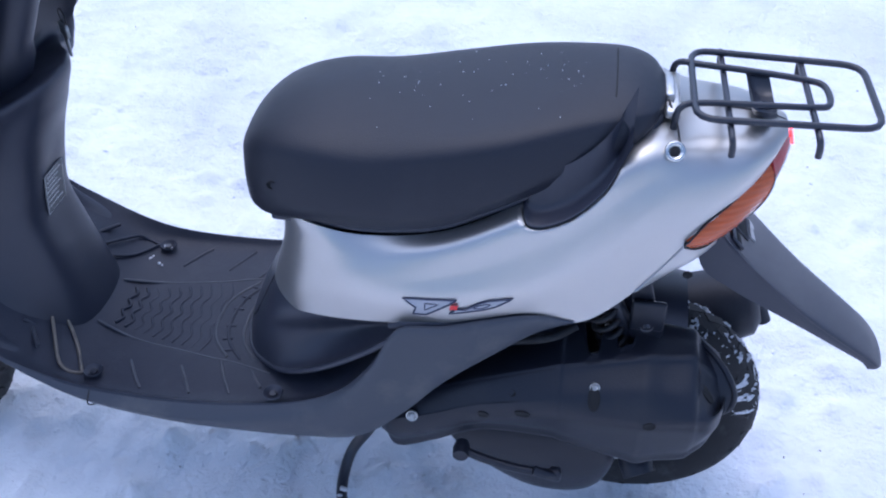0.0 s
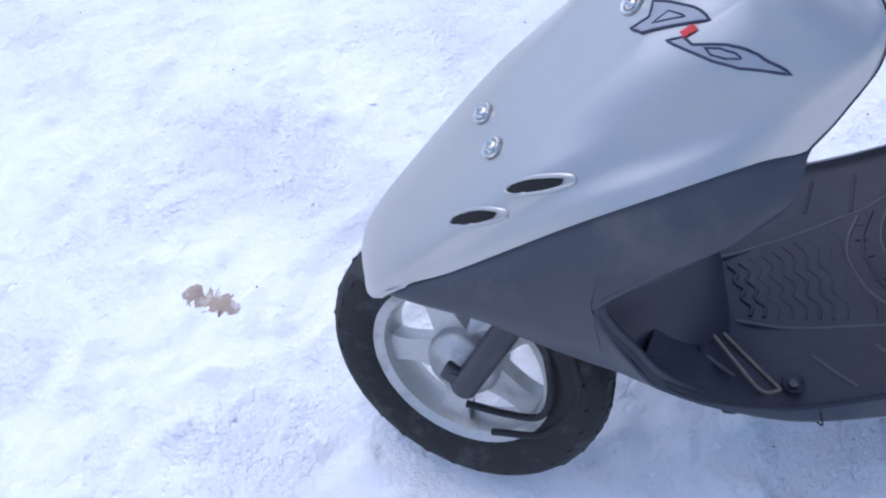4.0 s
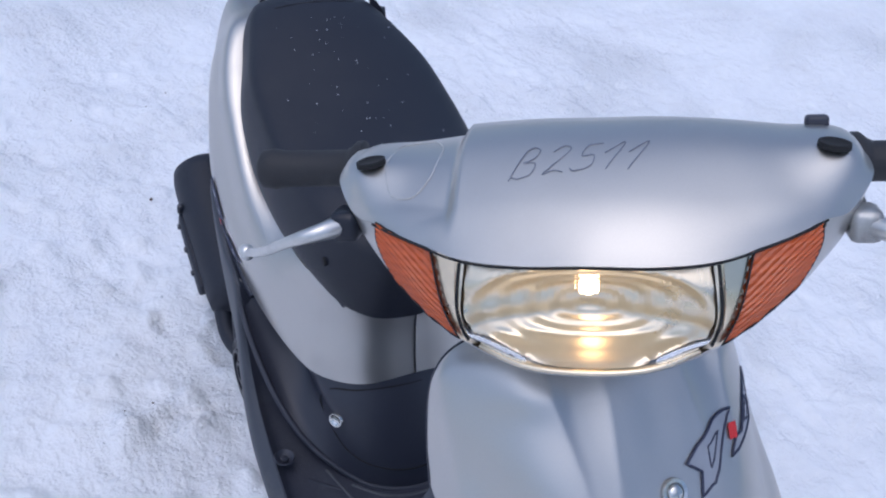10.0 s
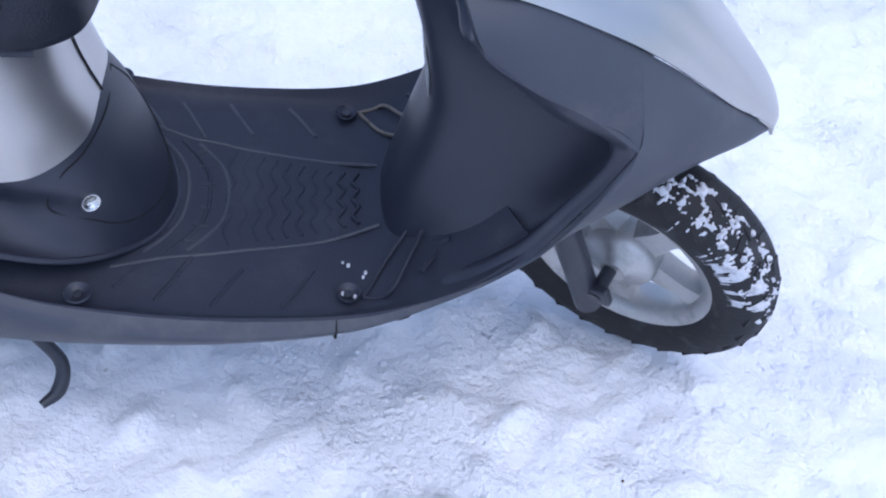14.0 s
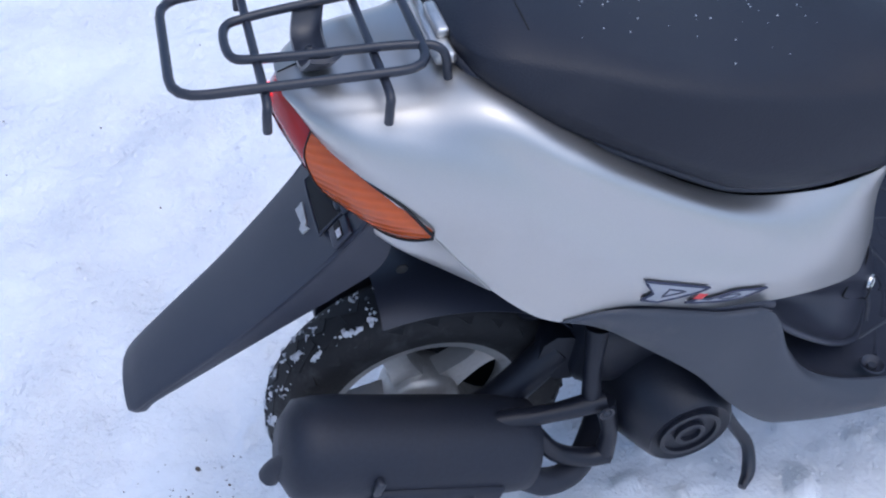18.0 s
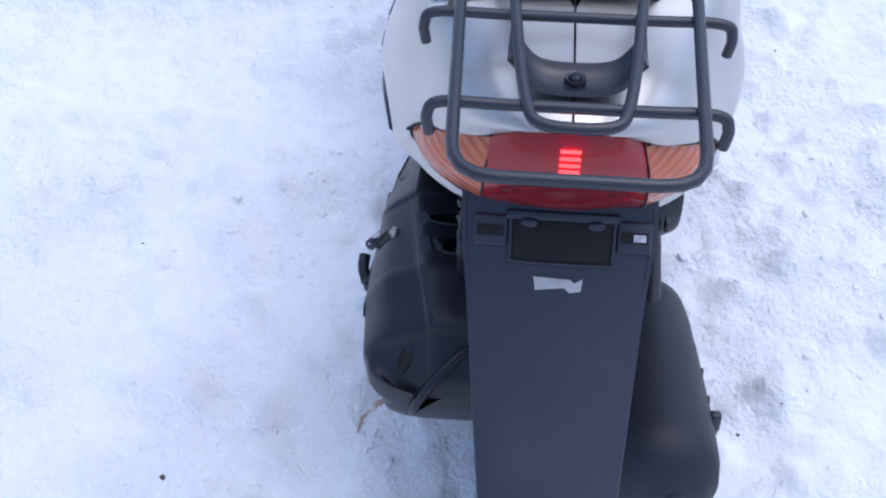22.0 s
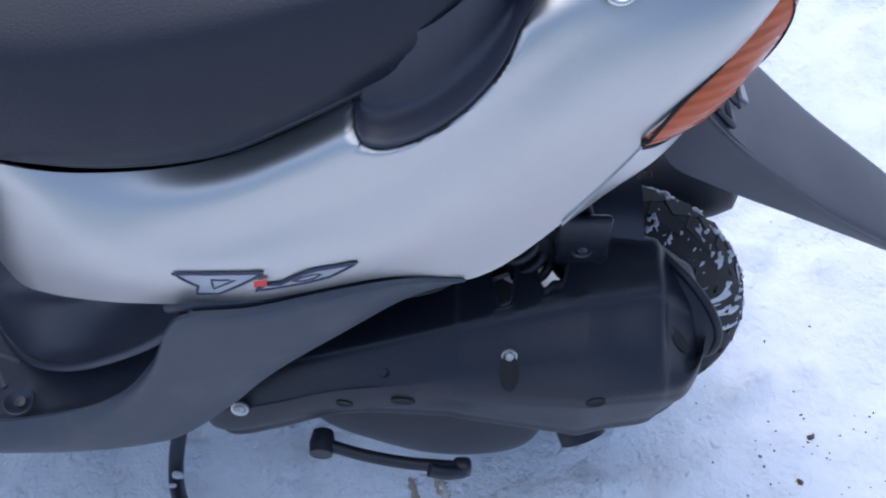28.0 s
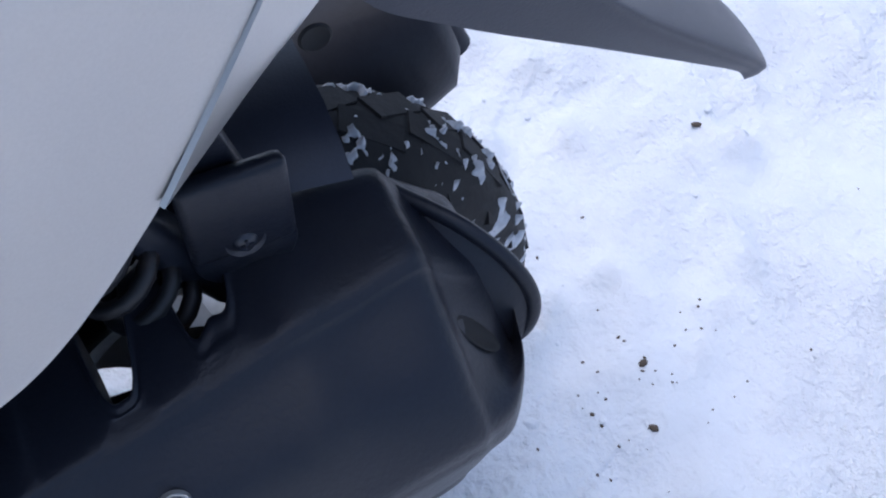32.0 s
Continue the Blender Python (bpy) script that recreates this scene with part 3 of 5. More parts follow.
TAN = make_mat("worn_rib", (0.17, 0.145, 0.115), 0.6, 0.0, 420, 0.25, 0.3, (0.04, 0.042, 0.05), 0.85, 45)
for sgn in (1, -1):
    for line, worn in (((-.347, .075), (-.330, .115), (-.305, .149)), 0), (((-.311, .088), (-.292, .125), (-.276, .153), (-.262, .158), (-.243, .155)), 1), (((-.300, .072), (-.270, .108), (-.243, .155)), 1), (((-.186, .112), (-.165, .145), (-.150, .165)), 0), (((-.105, .112), (-.085, .145), (-.073, .166)), 0), (((-.046, .098), (-.030, .130), (-.012, .162)), 0), (((.003, .106), (.018, .130), (.033, .150)), 0):
        part("rib", rib([(x, sgn * y) for x, y in line], (.0026 if worn else .0032)), MAT if sgn > 0 else TAN if worn else WORN, deck)
    part("rib", rib([(-.264, sgn * .050), (-.193, sgn * .068), (-.110, sgn * .082), (-.063, sgn * .092), (-.020, sgn * .100), (.040, sgn * .122)], .0026), WORN, deck)
    for x, y in ((-.226, .151), (.063, .176)):
        z = floor_z(x) + (.004 if x < 0 else .016)
        hole = part("screw_recess", lathe([(.0145, .001), (.0135, .003), (.012, .002), (.009, -.003), (0, -.0035)], "z", 20, (x, sgn * y, z)), BLACK, deck)
        part("screw", lathe([(0, .001), (.005, .0005), (.006, -.002)], "z", 14, (x, sgn * y, z)), STEEL, hole)
for k in range(10):
    x0, w_ = -.240 + .017 * k, .042 + .004 * k
    part("wave_rib", rib([(x0, -w_), (x0 + .008, -w_ * .67), (x0, -w_ * .33), (x0 + .008, 0), (x0, w_ * .33), (x0 + .008, w_ * .67), (x0, w_)], .0025), MAT, deck)
for x0, half, mat_ in ((-.072, .088, WORN), (-.050, .092, MAT), (-.024, .096, WORN)):
    part("arc_rib", rib([(x0 + .032, -half), (x0 + .004, -half * .62), (x0 - .008, -half * .25), (x0 - .008, half * .25), (x0 + .004, half * .62), (x0 + .032, half)], .0030), mat_, deck)
for sgn in (1, -1):
    for x0, y0 in ((-.060, .050), (-.050, .075), (-.064, .020)):
        part("rib", rib([(x0, sgn * y0), (x0 + .016, sgn * y0 * .95)], .0028), MAT, deck)

# black cover between floor and seat
WALL = [[(-.022, 0, .287), (-.014, 0, .33), (.008, 0, .385), (.030, 0, .43), (.060, 0, .470)],
        [(-.010, .055, .290), (-.002, .060, .33), (.016, .066, .38), (.036, .070, .42), (.066, .064, .464)],
        [(.020, .095, .300), (.030, .098, .34), (.047, .106, .385), (.064, .112, .42), (.098, .108, .458)],
        [(.070, .140, .330), (.080, .128, .350), (.094, .116, .39), (.108, .124, .425), (.137, .130, .463)],
        [(.130, .168, .372), (.138, .148, .376), (.152, .120, .405), (.172, .132, .440), (.205, .160, .468)],
        [(.200, .184, .427), (.202, .164, .424), (.208, .138, .435), (.220, .148, .456), (.240, .168, .476)],
        [(.256, .187, .474), (.254, .180, .470), (.253, .174, .472), (.256, .177, .478), (.262, .183, .484)]]
wl = skin([[(x, -y, z) for x, y, z in r] for r in WALL[:0:-1]] + WALL, 140, 36)
cover = part("seat_pillar_cover", grid_mesh(wl), BLACK, scooter, "glossy black plastic cover under the seat", thick=.003)
part("plug", merge(lathe([(0, -.001), (.006, 0), (.0078, .003), (.010, .003), (.0108, 0)], "z", 20, (0, 0, 0)), box((.009, .0025, .003), (0, 0, .001))), CHROME, cover, "chrome cap screw").matrix_local = Matrix.Translation((.049, .109, .392)) @ Vector((-.55, .8, .2)).to_track_quat("Z", "Y").to_matrix().to_4x4()

# filler tube added inside to close the see-through slit under the cowl
for sgn in (1, -1):
    part("slit_filler", tube([(.238, sgn * .167, .471), (.262, sgn * .173, .481), (.31, sgn * .173, .491), (.38, sgn * .168, .511), (.43, sgn * .163, .517)], .007, 8), BLACK, cover)
part("scoop_rim", tube([(x, -y, z + .001) for x, y, z in (r[0] for r in WALL[:0:-1])] + [(r[0][0], r[0][1], r[0][2] + .001) for r in WALL], .0042, 8), BLACK, cover, "rounded rim of the foot hollow")
pillar = wl.reshape(-1, 3)
seam_ = [(-.058, .439), (.016, .440), (.077, .440), (.110, .432), (.116, .403), (.115, .383), (.110, .362), (.097, .344), (.076, .334), (.037, .325), (-.006, .327), (-.043, .343), (-.064, .374), (-.069, .413)]
ahead = pillar[pillar[:, 0] < .11]
part("access_panel_seam", tube([(lambda p: (p[0] - .0004, p[1], p[2]))(min(ahead.tolist(), key=lambda q: (q[1] - y) ** 2 + (q[2] - z) ** 2)) for y, z in seam_], .0011, 5, n=90, loop=True), DARK, cover)

# ---- front bodywork ----
FRONT = [
    [(-.712, 0, .452), (-.712, .014, .453), (-.710, .028, .456), (-.705, .040, .462), (-.699, .049, .472), (-.693, .054, .482), (-.689, .058, .492)],
    [(-.704, 0, .500), (-.702, .022, .500), (-.696, .042, .502), (-.686, .055, .505), (-.674, .063, .509), (-.664, .068, .513), (-.656, .072, .517)],
    [(-.652, 0, .557), (-.650, .026, .558), (-.643, .051, .560), (-.632, .069, .562), (-.614, .081, .562), (-.612, .087, .555), (-.612, .091, .548)],
    [(-.556, 0, .649), (-.555, .028, .650), (-.548, .057, .653), (-.533, .086, .657), (-.506, .107, .657), (-.504, .122, .647), (-.504, .132, .634)],
    [(-.482, 0, .714), (-.481, .031, .715), (-.474, .064, .719), (-.451, .096, .718), (-.421, .127, .708), (-.419, .144, .697), (-.420, .156, .685)],
    [(-.411, 0, .778), (-.410, .031, .779), (-.404, .067, .783), (-.378, .105, .782), (-.337, .145, .760), (-.338, .158, .740), (-.345, .167, .717)],
    [(-.371, 0, .813), (-.370, .031, .815), (-.363, .067, .818), (-.338, .107, .815), (-.299, .150, .789), (-.296, .160, .760), (-.300, .166, .722)],
    [(-.346, 0, .834), (-.344, .030, .836), (-.338, .067, .838), (-.319, .107, .836), (-.277, .148, .807), (-.271, .158, .784), (-.274, .162, .760)],
    [(-.325, 0, .848), (-.322, .030, .849), (-.315, .066, .851), (-.297, .104, .848), (-.263, .140, .822), (-.253, .151, .806), (-.252, .153, .789)],
    [(-.310, 0, .856), (-.307, .030, .857), (-.298, .066, .856), (-.280, .095, .850), (-.258, .118, .837), (-.247, .132, .827), (-.243, .139, .815)],
    [(-.295, 0, .860), (-.292, .030, .860), (-.283, .060, .858), (-.268, .085, .853), (-.255, .100, .845), (-.247, .108, .838), (-.243, .112, .831)],
]
fc = skin(whole(FRONT), 180, 161)
for i in range(fc.shape[0]):
    for j in range(fc.shape[1]):
        x, y, z = fc[i, j]
        u = max(0.0, min(1.0, (z - .765) / .07))
        k = max(0.0, 1 - ((abs(y) - .062) / (.010 + .013 * u)) ** 2) * u
        fc[i, j, 0], fc[i, j, 2] = x + .0045 * k, z - .0045 * k
front = part("front_cover", grid_mesh(fc, flip=True), SILVER, scooter, "silver painted front cover", thick=.003, side=-1)
edging = [(-.302, .165, .718), (-.300, .166, .722), (-.285, .164, .742), (-.274, .162, .760), (-.262, .158, .776), (-.252, .153, .789), (-.246, .147, .803), (-.243, .139, .815), (-.242, .126, .825), (-.243, .112, .831)]
for sgn in (1, -1):
    part("cover_edging", tube([(x + .0005, sgn * (y - .001), z) for x, y, z in edging], .0018, 6), BLACK, front)
INNER = [
    [(-.246, .106, .826), (-.255, .085, .826), (-.278, .060, .826), (-.295, .030, .826), (-.297, 0, .826)],
    [(-.254, .148, .786), (-.285, .130, .785), (-.315, .090, .785), (-.330, .050, .785), (-.330, 0, .785)],
    [(-.283, .158, .743), (-.318, .140, .720), (-.330, .090, .700), (-.325, .050, .698), (-.320, 0, .700)],
    [(-.300, .166, .712), (-.320, .152, .690), (-.290, .100, .700), (-.252, .050, .712), (-.242, 0, .716)],
]
INNER = [list(map(tuple, curve_through(r, 7))) for r in INNER]
INNER_LOW = [
    [(-.320, .188, .674), (-.312, .172, .672), (-.305, .150, .668), (-.310, .115, .668), (-.292, .085, .668), (-.262, .050, .668), (-.252, 0, .666)],
    [(-.367, .193, .643), (-.359, .180, .638), (-.346, .154, .630), (-.356, .118, .620), (-.325, .085, .615), (-.285, .055, .612), (-.276, 0, .612)],
    [(-.426, .188, .610), (-.414, .180, .597), (-.402, .158, .586), (-.440, .122, .574), (-.368, .083, .560), (-.305, .058, .550), (-.297, 0, .550)],
    [(-.487, .177, .558), (-.480, .175, .553), (-.468, .160, .545), (-.488, .125, .520), (-.378, .086, .500), (-.315, .060, .490), (-.307, 0, .487)],
    [(-.445, .182, .465), (-.439, .176, .462), (-.430, .163, .455), (-.460, .128, .435), (-.366, .094, .430), (-.302, .063, .420), (-.292, 0, .417)],
    [(-.405, .184, .397), (-.399, .177, .396), (-.390, .166, .393), (-.396, .135, .376), (-.345, .104, .370), (-.288, .065, .360), (-.279, 0, .355)],
    [(-.330, .191, .346), (-.327, .178, .338), (-.325, .165, .335), (-.325, .135, .330), (-.315, .105, .316), (-.275, .068, .296), (-.264, 0, .290)],
]
ins = skin(whole(INNER + INNER_LOW), 110, 113)
shield = part("leg_shield", grid_mesh(ins, flip=True), BLACK, scooter, "black plastic inner leg shield with side pockets", thick=.003)
part("column_foot", tube([(-.340, -.114, .352), (-.312, -.102, .320), (-.280, -.070, .296), (-.264, -.034, .289), (-.260, 0, .289), (-.264, .034, .289), (-.280, .070, .296), (-.312, .102, .320), (-.340, .114, .352)], .0045, 8), BLACK, shield)

# ---- handlebar ----
bars = part("handlebar_cover", ([], []), SILVER, scooter, "silver painted handlebar cover with pencilled stock mark")
bars.matrix_local = STEER
TOP = [
    [(.022, 0, .002), (.022, .05, .002), (.022, .10, .002), (.020, .14, .002), (.017, .184, .0), (.012, .207, -.012)],
    [(-.01, 0, .026), (-.01, .05, .026), (-.01, .10, .023), (-.01, .145, .018), (-.01, .191, .014), (-.01, .211, -.006)],
    [(-.06, 0, .022), (-.06, .05, .021), (-.06, .10, .016), (-.058, .14, .010), (-.057, .189, .007), (-.055, .209, -.014)],
    [(-.118, 0, -.010), (-.116, .05, -.012), (-.110, .10, -.017), (-.10, .14, -.020), (-.088, .172, -.026), (-.078, .190, -.035)],
    [(-.162, 0, -.051), (-.157, .05, -.053), (-.146, .092, -.052), (-.124, .13, -.046), (-.105, .158, -.040), (-.094, .172, -.036)],
]
tg = skin(whole(TOP), 60, 161)
SKIRT = [
    [(-.164, 0, -.134), (-.159, .045, -.132), (-.139, .095, -.118), (-.118, .137, -.094), (-.103, .162, -.064), (-.094, .172, -.036)],
    [(-.138, 0, -.145), (-.132, .05, -.143), (-.113, .10, -.128), (-.092, .145, -.10), (-.082, .175, -.068), (-.078, .190, -.035)],
    [(-.06, 0, -.15), (-.06, .05, -.148), (-.05, .10, -.13), (-.045, .145, -.10), (-.05, .19, -.06), (-.055, .209, -.014)],
    [(.03, 0, -.10), (.03, .05, -.10), (.03, .10, -.09), (.02, .14, -.075), (.0, .188, -.05), (-.01, .211, -.006)],
    [(.022, 0, .002), (.022, .05, .002), (.022, .10, .002), (.020, .14, .002), (.017, .184, .0), (.012, .207, -.012)],
]
sk = skin(whole(SKIRT), 60, 161)
for g in (tg, sk):
    for i in range(g.shape[0]):
        for j in range(g.shape[1]):
            x, y, z = g[i, j]
            k = max(0.0, min(1.0, (y - .101) / .006)) * max(0.0, min(1.0, (.207 - y) / .012)) * max(0.0, min(1.0, (x + .132) / .020)) * max(0.0, min(1.0, (z + .045) / .03))
            g[i, j, 2] = z - .009 * k
both = merge(grid_mesh(tg, flip=True), grid_mesh(sk, flip=True))
bars.data.from_pydata([tuple(p) for p in both[0]], [], both[1])
bars.data.polygons.foreach_set("use_smooth", [True] * len(bars.data.polygons))
bars.data.materials.append(SILVER)

LENS = [[(-.163, 0, -.054), (-.158, .045, -.056), (-.147, .089, -.055)],
        [(-.176, 0, -.082), (-.171, .045, -.084), (-.155, .092, -.088)],
        [(-.175, 0, -.110), (-.169, .045, -.110), (-.151, .088, -.109)],
        [(-.164, 0, -.131), (-.159, .045, -.129), (-.141, .081, -.122)]]
ln = skin(whole(LENS), 30, 181)
for i in range(ln.shape[0]):
    for j in range(ln.shape[1]):
        ln[i, j, 0] += .00030 * math.sin(j * 1.4) * (1 if i < 7 else .12)
GLASS = make_mat("clear_lens", (1, 1, 1), 0.03, 0.0, 60, 0.0, 0.0, transmission=1.0, rough_vary=0.02)
GLASS.node_tree.nodes["Principled BSDF"].inputs["IOR"].default_value = 1.15
lamp = part("headlamp", grid_mesh(ln, flip=True), GLASS, scooter, "lit headlamp behind a clear ribbed lens", sharp=0)
lamp.matrix_local, lamp.visible_shadow = STEER, False
bowl = skin(whole(LENS), 40, 61)
for i in range(bowl.shape[0]):
    for j in range(bowl.shape[1]):
        x, y, z = bowl[i, j]
        u, v = 2 * i / (bowl.shape[0] - 1) - 1, 2 * j / (bowl.shape[1] - 1) - 1
        r = min(1.0, (abs(u) ** 3 + abs(v) ** 3) ** (1 / 3))
        wave = .0010 * math.sin(r * 30) + .0012 * math.sin(u * 11)
        bowl[i, j] = (x + .004 + .058 * (1 - r ** 2) + wave, y * .985, z)
REFLECT = make_mat("reflector", (0.82, 0.70, 0.52), 0.28, 1.0, 90, 0.08, 0.1)
part("bezel", tube([(x - .0005, y, z - .0012) for x, y, z in map(tuple, ln[-1][::6])], .0021, 8), REFLECT, lamp, "bright bezel under the lens")
part("reflector", grid_mesh(bowl, flip=True), REFLECT, lamp, "mirrored reflector bowl")
BULB = make_mat("bulb_glow", (1.0, 0.62, 0.30), 0.3, emit=10.0)
part("bulb", ball(.008, (-.120, 0, -.080), (1.2, 1.2, .8), 14), BULB, lamp, "glowing bulb")
BL = [[(-.096, .169, -.037), (-.112, .145, -.044), (-.127, .121, -.048), (-.143, .096, -.053)],
      [(-.099, .169, -.05), (-.118, .145, -.06), (-.132, .121, -.072), (-.146, .098, -.08)],
      [(-.103, .163, -.065), (-.121, .141, -.077), (-.134, .121, -.089), (-.145, .097, -.100)],
      [(-.109, .152, -.082), (-.120, .136, -.093), (-.131, .118, -.105), (-.140, .094, -.119)]]
amber = skin(BL, 60, 60)
clear = skin(BL, 24, 24)
lens_in = np.array([r[-1] for r in skin(BL, 24, 24)])
lamp_out = np.array([ln[int(round(i * 29 / 23)), -1] for i in range(24)])
for i in range(60):
    u = i / 59
    for j in range(60):
        v = (j / 59) * (.72 + .26 * u) * .97 + .015
        row = skin(BL, 60, 60)[i] if j == 0 else row
        k = v * 59
        a = int(min(58, k))
        amber[i, j] = row[a] * (1 - (k - a)) + row[a + 1] * (k - a)
        amber[i, j, 0] -= .0022 + .0009 * math.sin((i * .9 - j * .35) * 1.15)
for sgn in (1, -1):
    flip_ = (lambda m: m) if sgn > 0 else mirrored
    ob = part("indicator", flip_(grid_mesh(clear, flip=True)), REFLECT, scooter, "front indicator with a clear bright corner")
    ob.matrix_local = STEER
    part("amber_insert", flip_(grid_mesh(amber, flip=True)), AMBER, ob, "orange ribbed indicator lens", sharp=0)
    ring_ = [amber[0, j] for j in range(0, 60, 6)] + [amber[i, 59] for i in range(0, 60, 6)] + [amber[59, j] for j in range(59, -1, -6)] + [amber[i, 0] for i in range(59, 0, -6)]
    part("amber_edge", tube([(p[0] - .0002, sgn * p[1], p[2]) for p in ring_], .0008, 6, n=0, loop=True), DARK, ob)
    rim = np.array([[lamp_out[i] * (1 - s) + lens_in[i] * s + np.array([-.002 * math.sin(s * math.pi), 0, 0]) for s in (0, .25, .5, .75, 1)] for i in range(24)])
    part("lamp_rim", flip_(grid_mesh(rim)), REFLECT, ob)
    part("divider", tube([(p[2][0] - .001, sgn * p[2][1], p[2][2]) for p in rim[::3]], .0012, 6), DARK, ob)
    half = tg[-1][80:] if sgn > 0 else tg[-1][80::-1]
    g = part("gasket", tube([(x - .0015, y, z - .001) for x, y, z in half[::5]], .0009, 6), DARK, scooter)
    g.matrix_local = STEER
    grip = part("grip", merge(lathe([(0, .308), (.012, .308), (.0175, .303), (.0185, .292), (.0165, .283), (.0165, .225), (.019, .22), (.024, .214), (.024, .208), (.015, .205), (.013, .18)], "y", 28)), GRIPMAT, scooter, "black rubber handlebar grip")
    grip.data.transform(Matrix.Translation((.004, -.005, -.017)))
    if sgn < 0:
        grip.data.transform(Matrix.Diagonal((1, -1, 1, 1)))
        grip.data.flip_normals()
    grip.matrix_local = STEER
    lev = part("brake_lever", merge(tube([(-.062, sgn * .205, -.05), (-.082, sgn * .225, -.052), (-.080, sgn * .25, -.060), (-.060, sgn * .282, -.075), (-.034, sgn * .308, -.085)], [.010, .007, .0050, .0044, .0040], 10), ball(.0078, (-.030, sgn * .312, -.086))), BARE, scooter, "bare alloy brake lever")
    lev.matrix_local = STEER
    part("lever_bracket", merge(box((.034, .024, .026), (-.058, sgn * .204, -.05), .006), tube([(-.04, sgn * .2, -.04), (0, sgn * .2, -.022)], .009)), CAST if sgn < 0 else ENGINE, lev, "dull alloy lever bracket")
    near = tg.reshape(-1, 3)
    zc = near[np.argmin((near[:, 0] + .057) ** 2 + (near[:, 1] - sgn * .18) ** 2), 2]
    # black socket ring; the shade of its bore is a near-black disc
    hole = part("mirror_hole", merge(lathe([(.0125, -.003), (.0122, .0012), (.0112, .0016), (.0100, .0010), (.0090, .0004), (0, .0003)], "z", 24)), DARK, scooter, "empty black mirror socket")
    hole.matrix_local = STEER @ Matrix.Translation((-.057, sgn * .18, zc + .0018)) @ Vector((-.10, sgn * .12, 1)).to_track_quat("Z", "Y").to_matrix().to_4x4()

# ---- wheels ----
def wheel(name, label, tread_seed, skin_mat, frost):
    ob = tagged(new(name), label)
    ob.parent = scooter
    tyre = part("tyre", lathe([(.130, -.030), (.140, -.038), (.160, -.044), (.178, -.043), (.190, -.036), (.1985, -.022), (.2015, 0), (.1985, .022), (.190, .036), (.178, .043), (.160, .044), (.140, .038), (.130, .030)], "y", 72), RUBBER, ob, "black tyre with block tread")
    blocks = []
    for k in range(27):
        a = 2 * math.pi * k / 27
        for y, r, w, tw in ((-.031, .1900, .018, .5), (-.010, .2005, .017, -.35), (.012, .2005, .017, .35), (.032, .1900, .018, -.5)):
            da = a + (.115 if y in (-.010, .032) else 0)
            m = Matrix.Rotation(-da, 4, "Y") @ Matrix.Translation((0, y, r)) @ Matrix.Rotation(math.copysign(.62 if abs(y) > .02 else .15, -y), 4, "X") @ Matrix.Rotation(tw, 4, "Z")
            blocks.append(moved(box((.0405 if abs(y) < .02 else .036, w + .002, .0065), (0, 0, -.0032)), m))
    tagged(part("tread", merge(*blocks), skin_mat, tyre, smooth=False), kind="stuff")
    rim = part("rim", lathe([(.118, -.026), (.133, -.032), (.136, -.034), (.136, -.030), (.126, -.022), (.120, -.010), (.120, .010), (.126, .022), (.136, .030), (.136, .034), (.133, .032), (.118, .026), (.113, .012), (.113, -.012), (.118, -.026)], "y", 60), CAST, ob, "dull cast alloy rim")
    for k in range(5):
        a = 2 * math.pi * k / 5
        sp = curve_through([(.030, .030), (.065, .022), (.095, .019), (.118, .026)], 9)
        g = [[(s, w, -.014), (s, w * .8, .014), (s, -w * .8, .014), (s, -w, -.014)] for s, w in sp]
        m = Matrix.Rotation(a, 4, "Y") @ Matrix(((0, 1, 0, 0), (0, 0, 1, 0), (1, 0, 0, 0), (0, 0, 0, 1)))
        part("spoke", moved(grid_mesh(np.array(g), loop_v=True, cap=True), m), CAST, rim)
    part("hub", lathe([(0, .044), (.018, .044), (.022, .036), (.046, .030), (.052, .020), (.052, -.020), (.046, -.032), (.020, -.038), (.016, -.046), (0, -.046)], "y", 32), CAST, rim, "ringed cast hub")
    sec = np.array([(-.044, .160), (-.043, .178), (-.036, .190), (-.022, .1985), (0, .2015), (.022, .1985), (.036, .190), (.043, .178), (.044, .160)])
    pts, keep = [], []
    na, ny = 300, 80
    for k in range(na):
        a = frost[0] + (frost[1] - frost[0]) * k / (na - 1)
        for j in range(ny):
            y = frost[2] + (frost[3] - frost[2]) * j / (ny - 1)
            edge = min(k, na - 1 - k) / (na * .3)
            h = .8 * noise.noise(Vector((a * 11 + tread_seed, y * 62, 1.0))) + .55 * noise.noise(Vector((a * 36, y * 170, 4.0))) + .25 * noise.noise(Vector((a * 60, y * 300, 7.0))) + min(0.0, edge - .8) * .6 - frost[4]
            r = float(np.interp(y, sec[:, 0], sec[:, 1])) + .0035 + max(-.006, min(.0022, h * .016))
            pts.append((-r * math.sin(a), y, r * math.cos(a)))
            keep.append(h)
    faces = []
    for k in range(na - 1):
        for j in range(ny - 1):
            q = (k * ny + j, k * ny + j + 1, (k + 1) * ny + j + 1, (k + 1) * ny + j)
            if max(keep[c] for c in q) > -.25:
                faces.append(q)
    used = sorted({c for q in faces for c in q})
    index = {c: n for n, c in enumerate(used)}
    tagged(part("clinging_snow", ([pts[c] for c in used], [tuple(index[c] for c in q) for q in faces]), PACKED, tyre, "packed snow caught in the tread"), kind="stuff")
    return ob


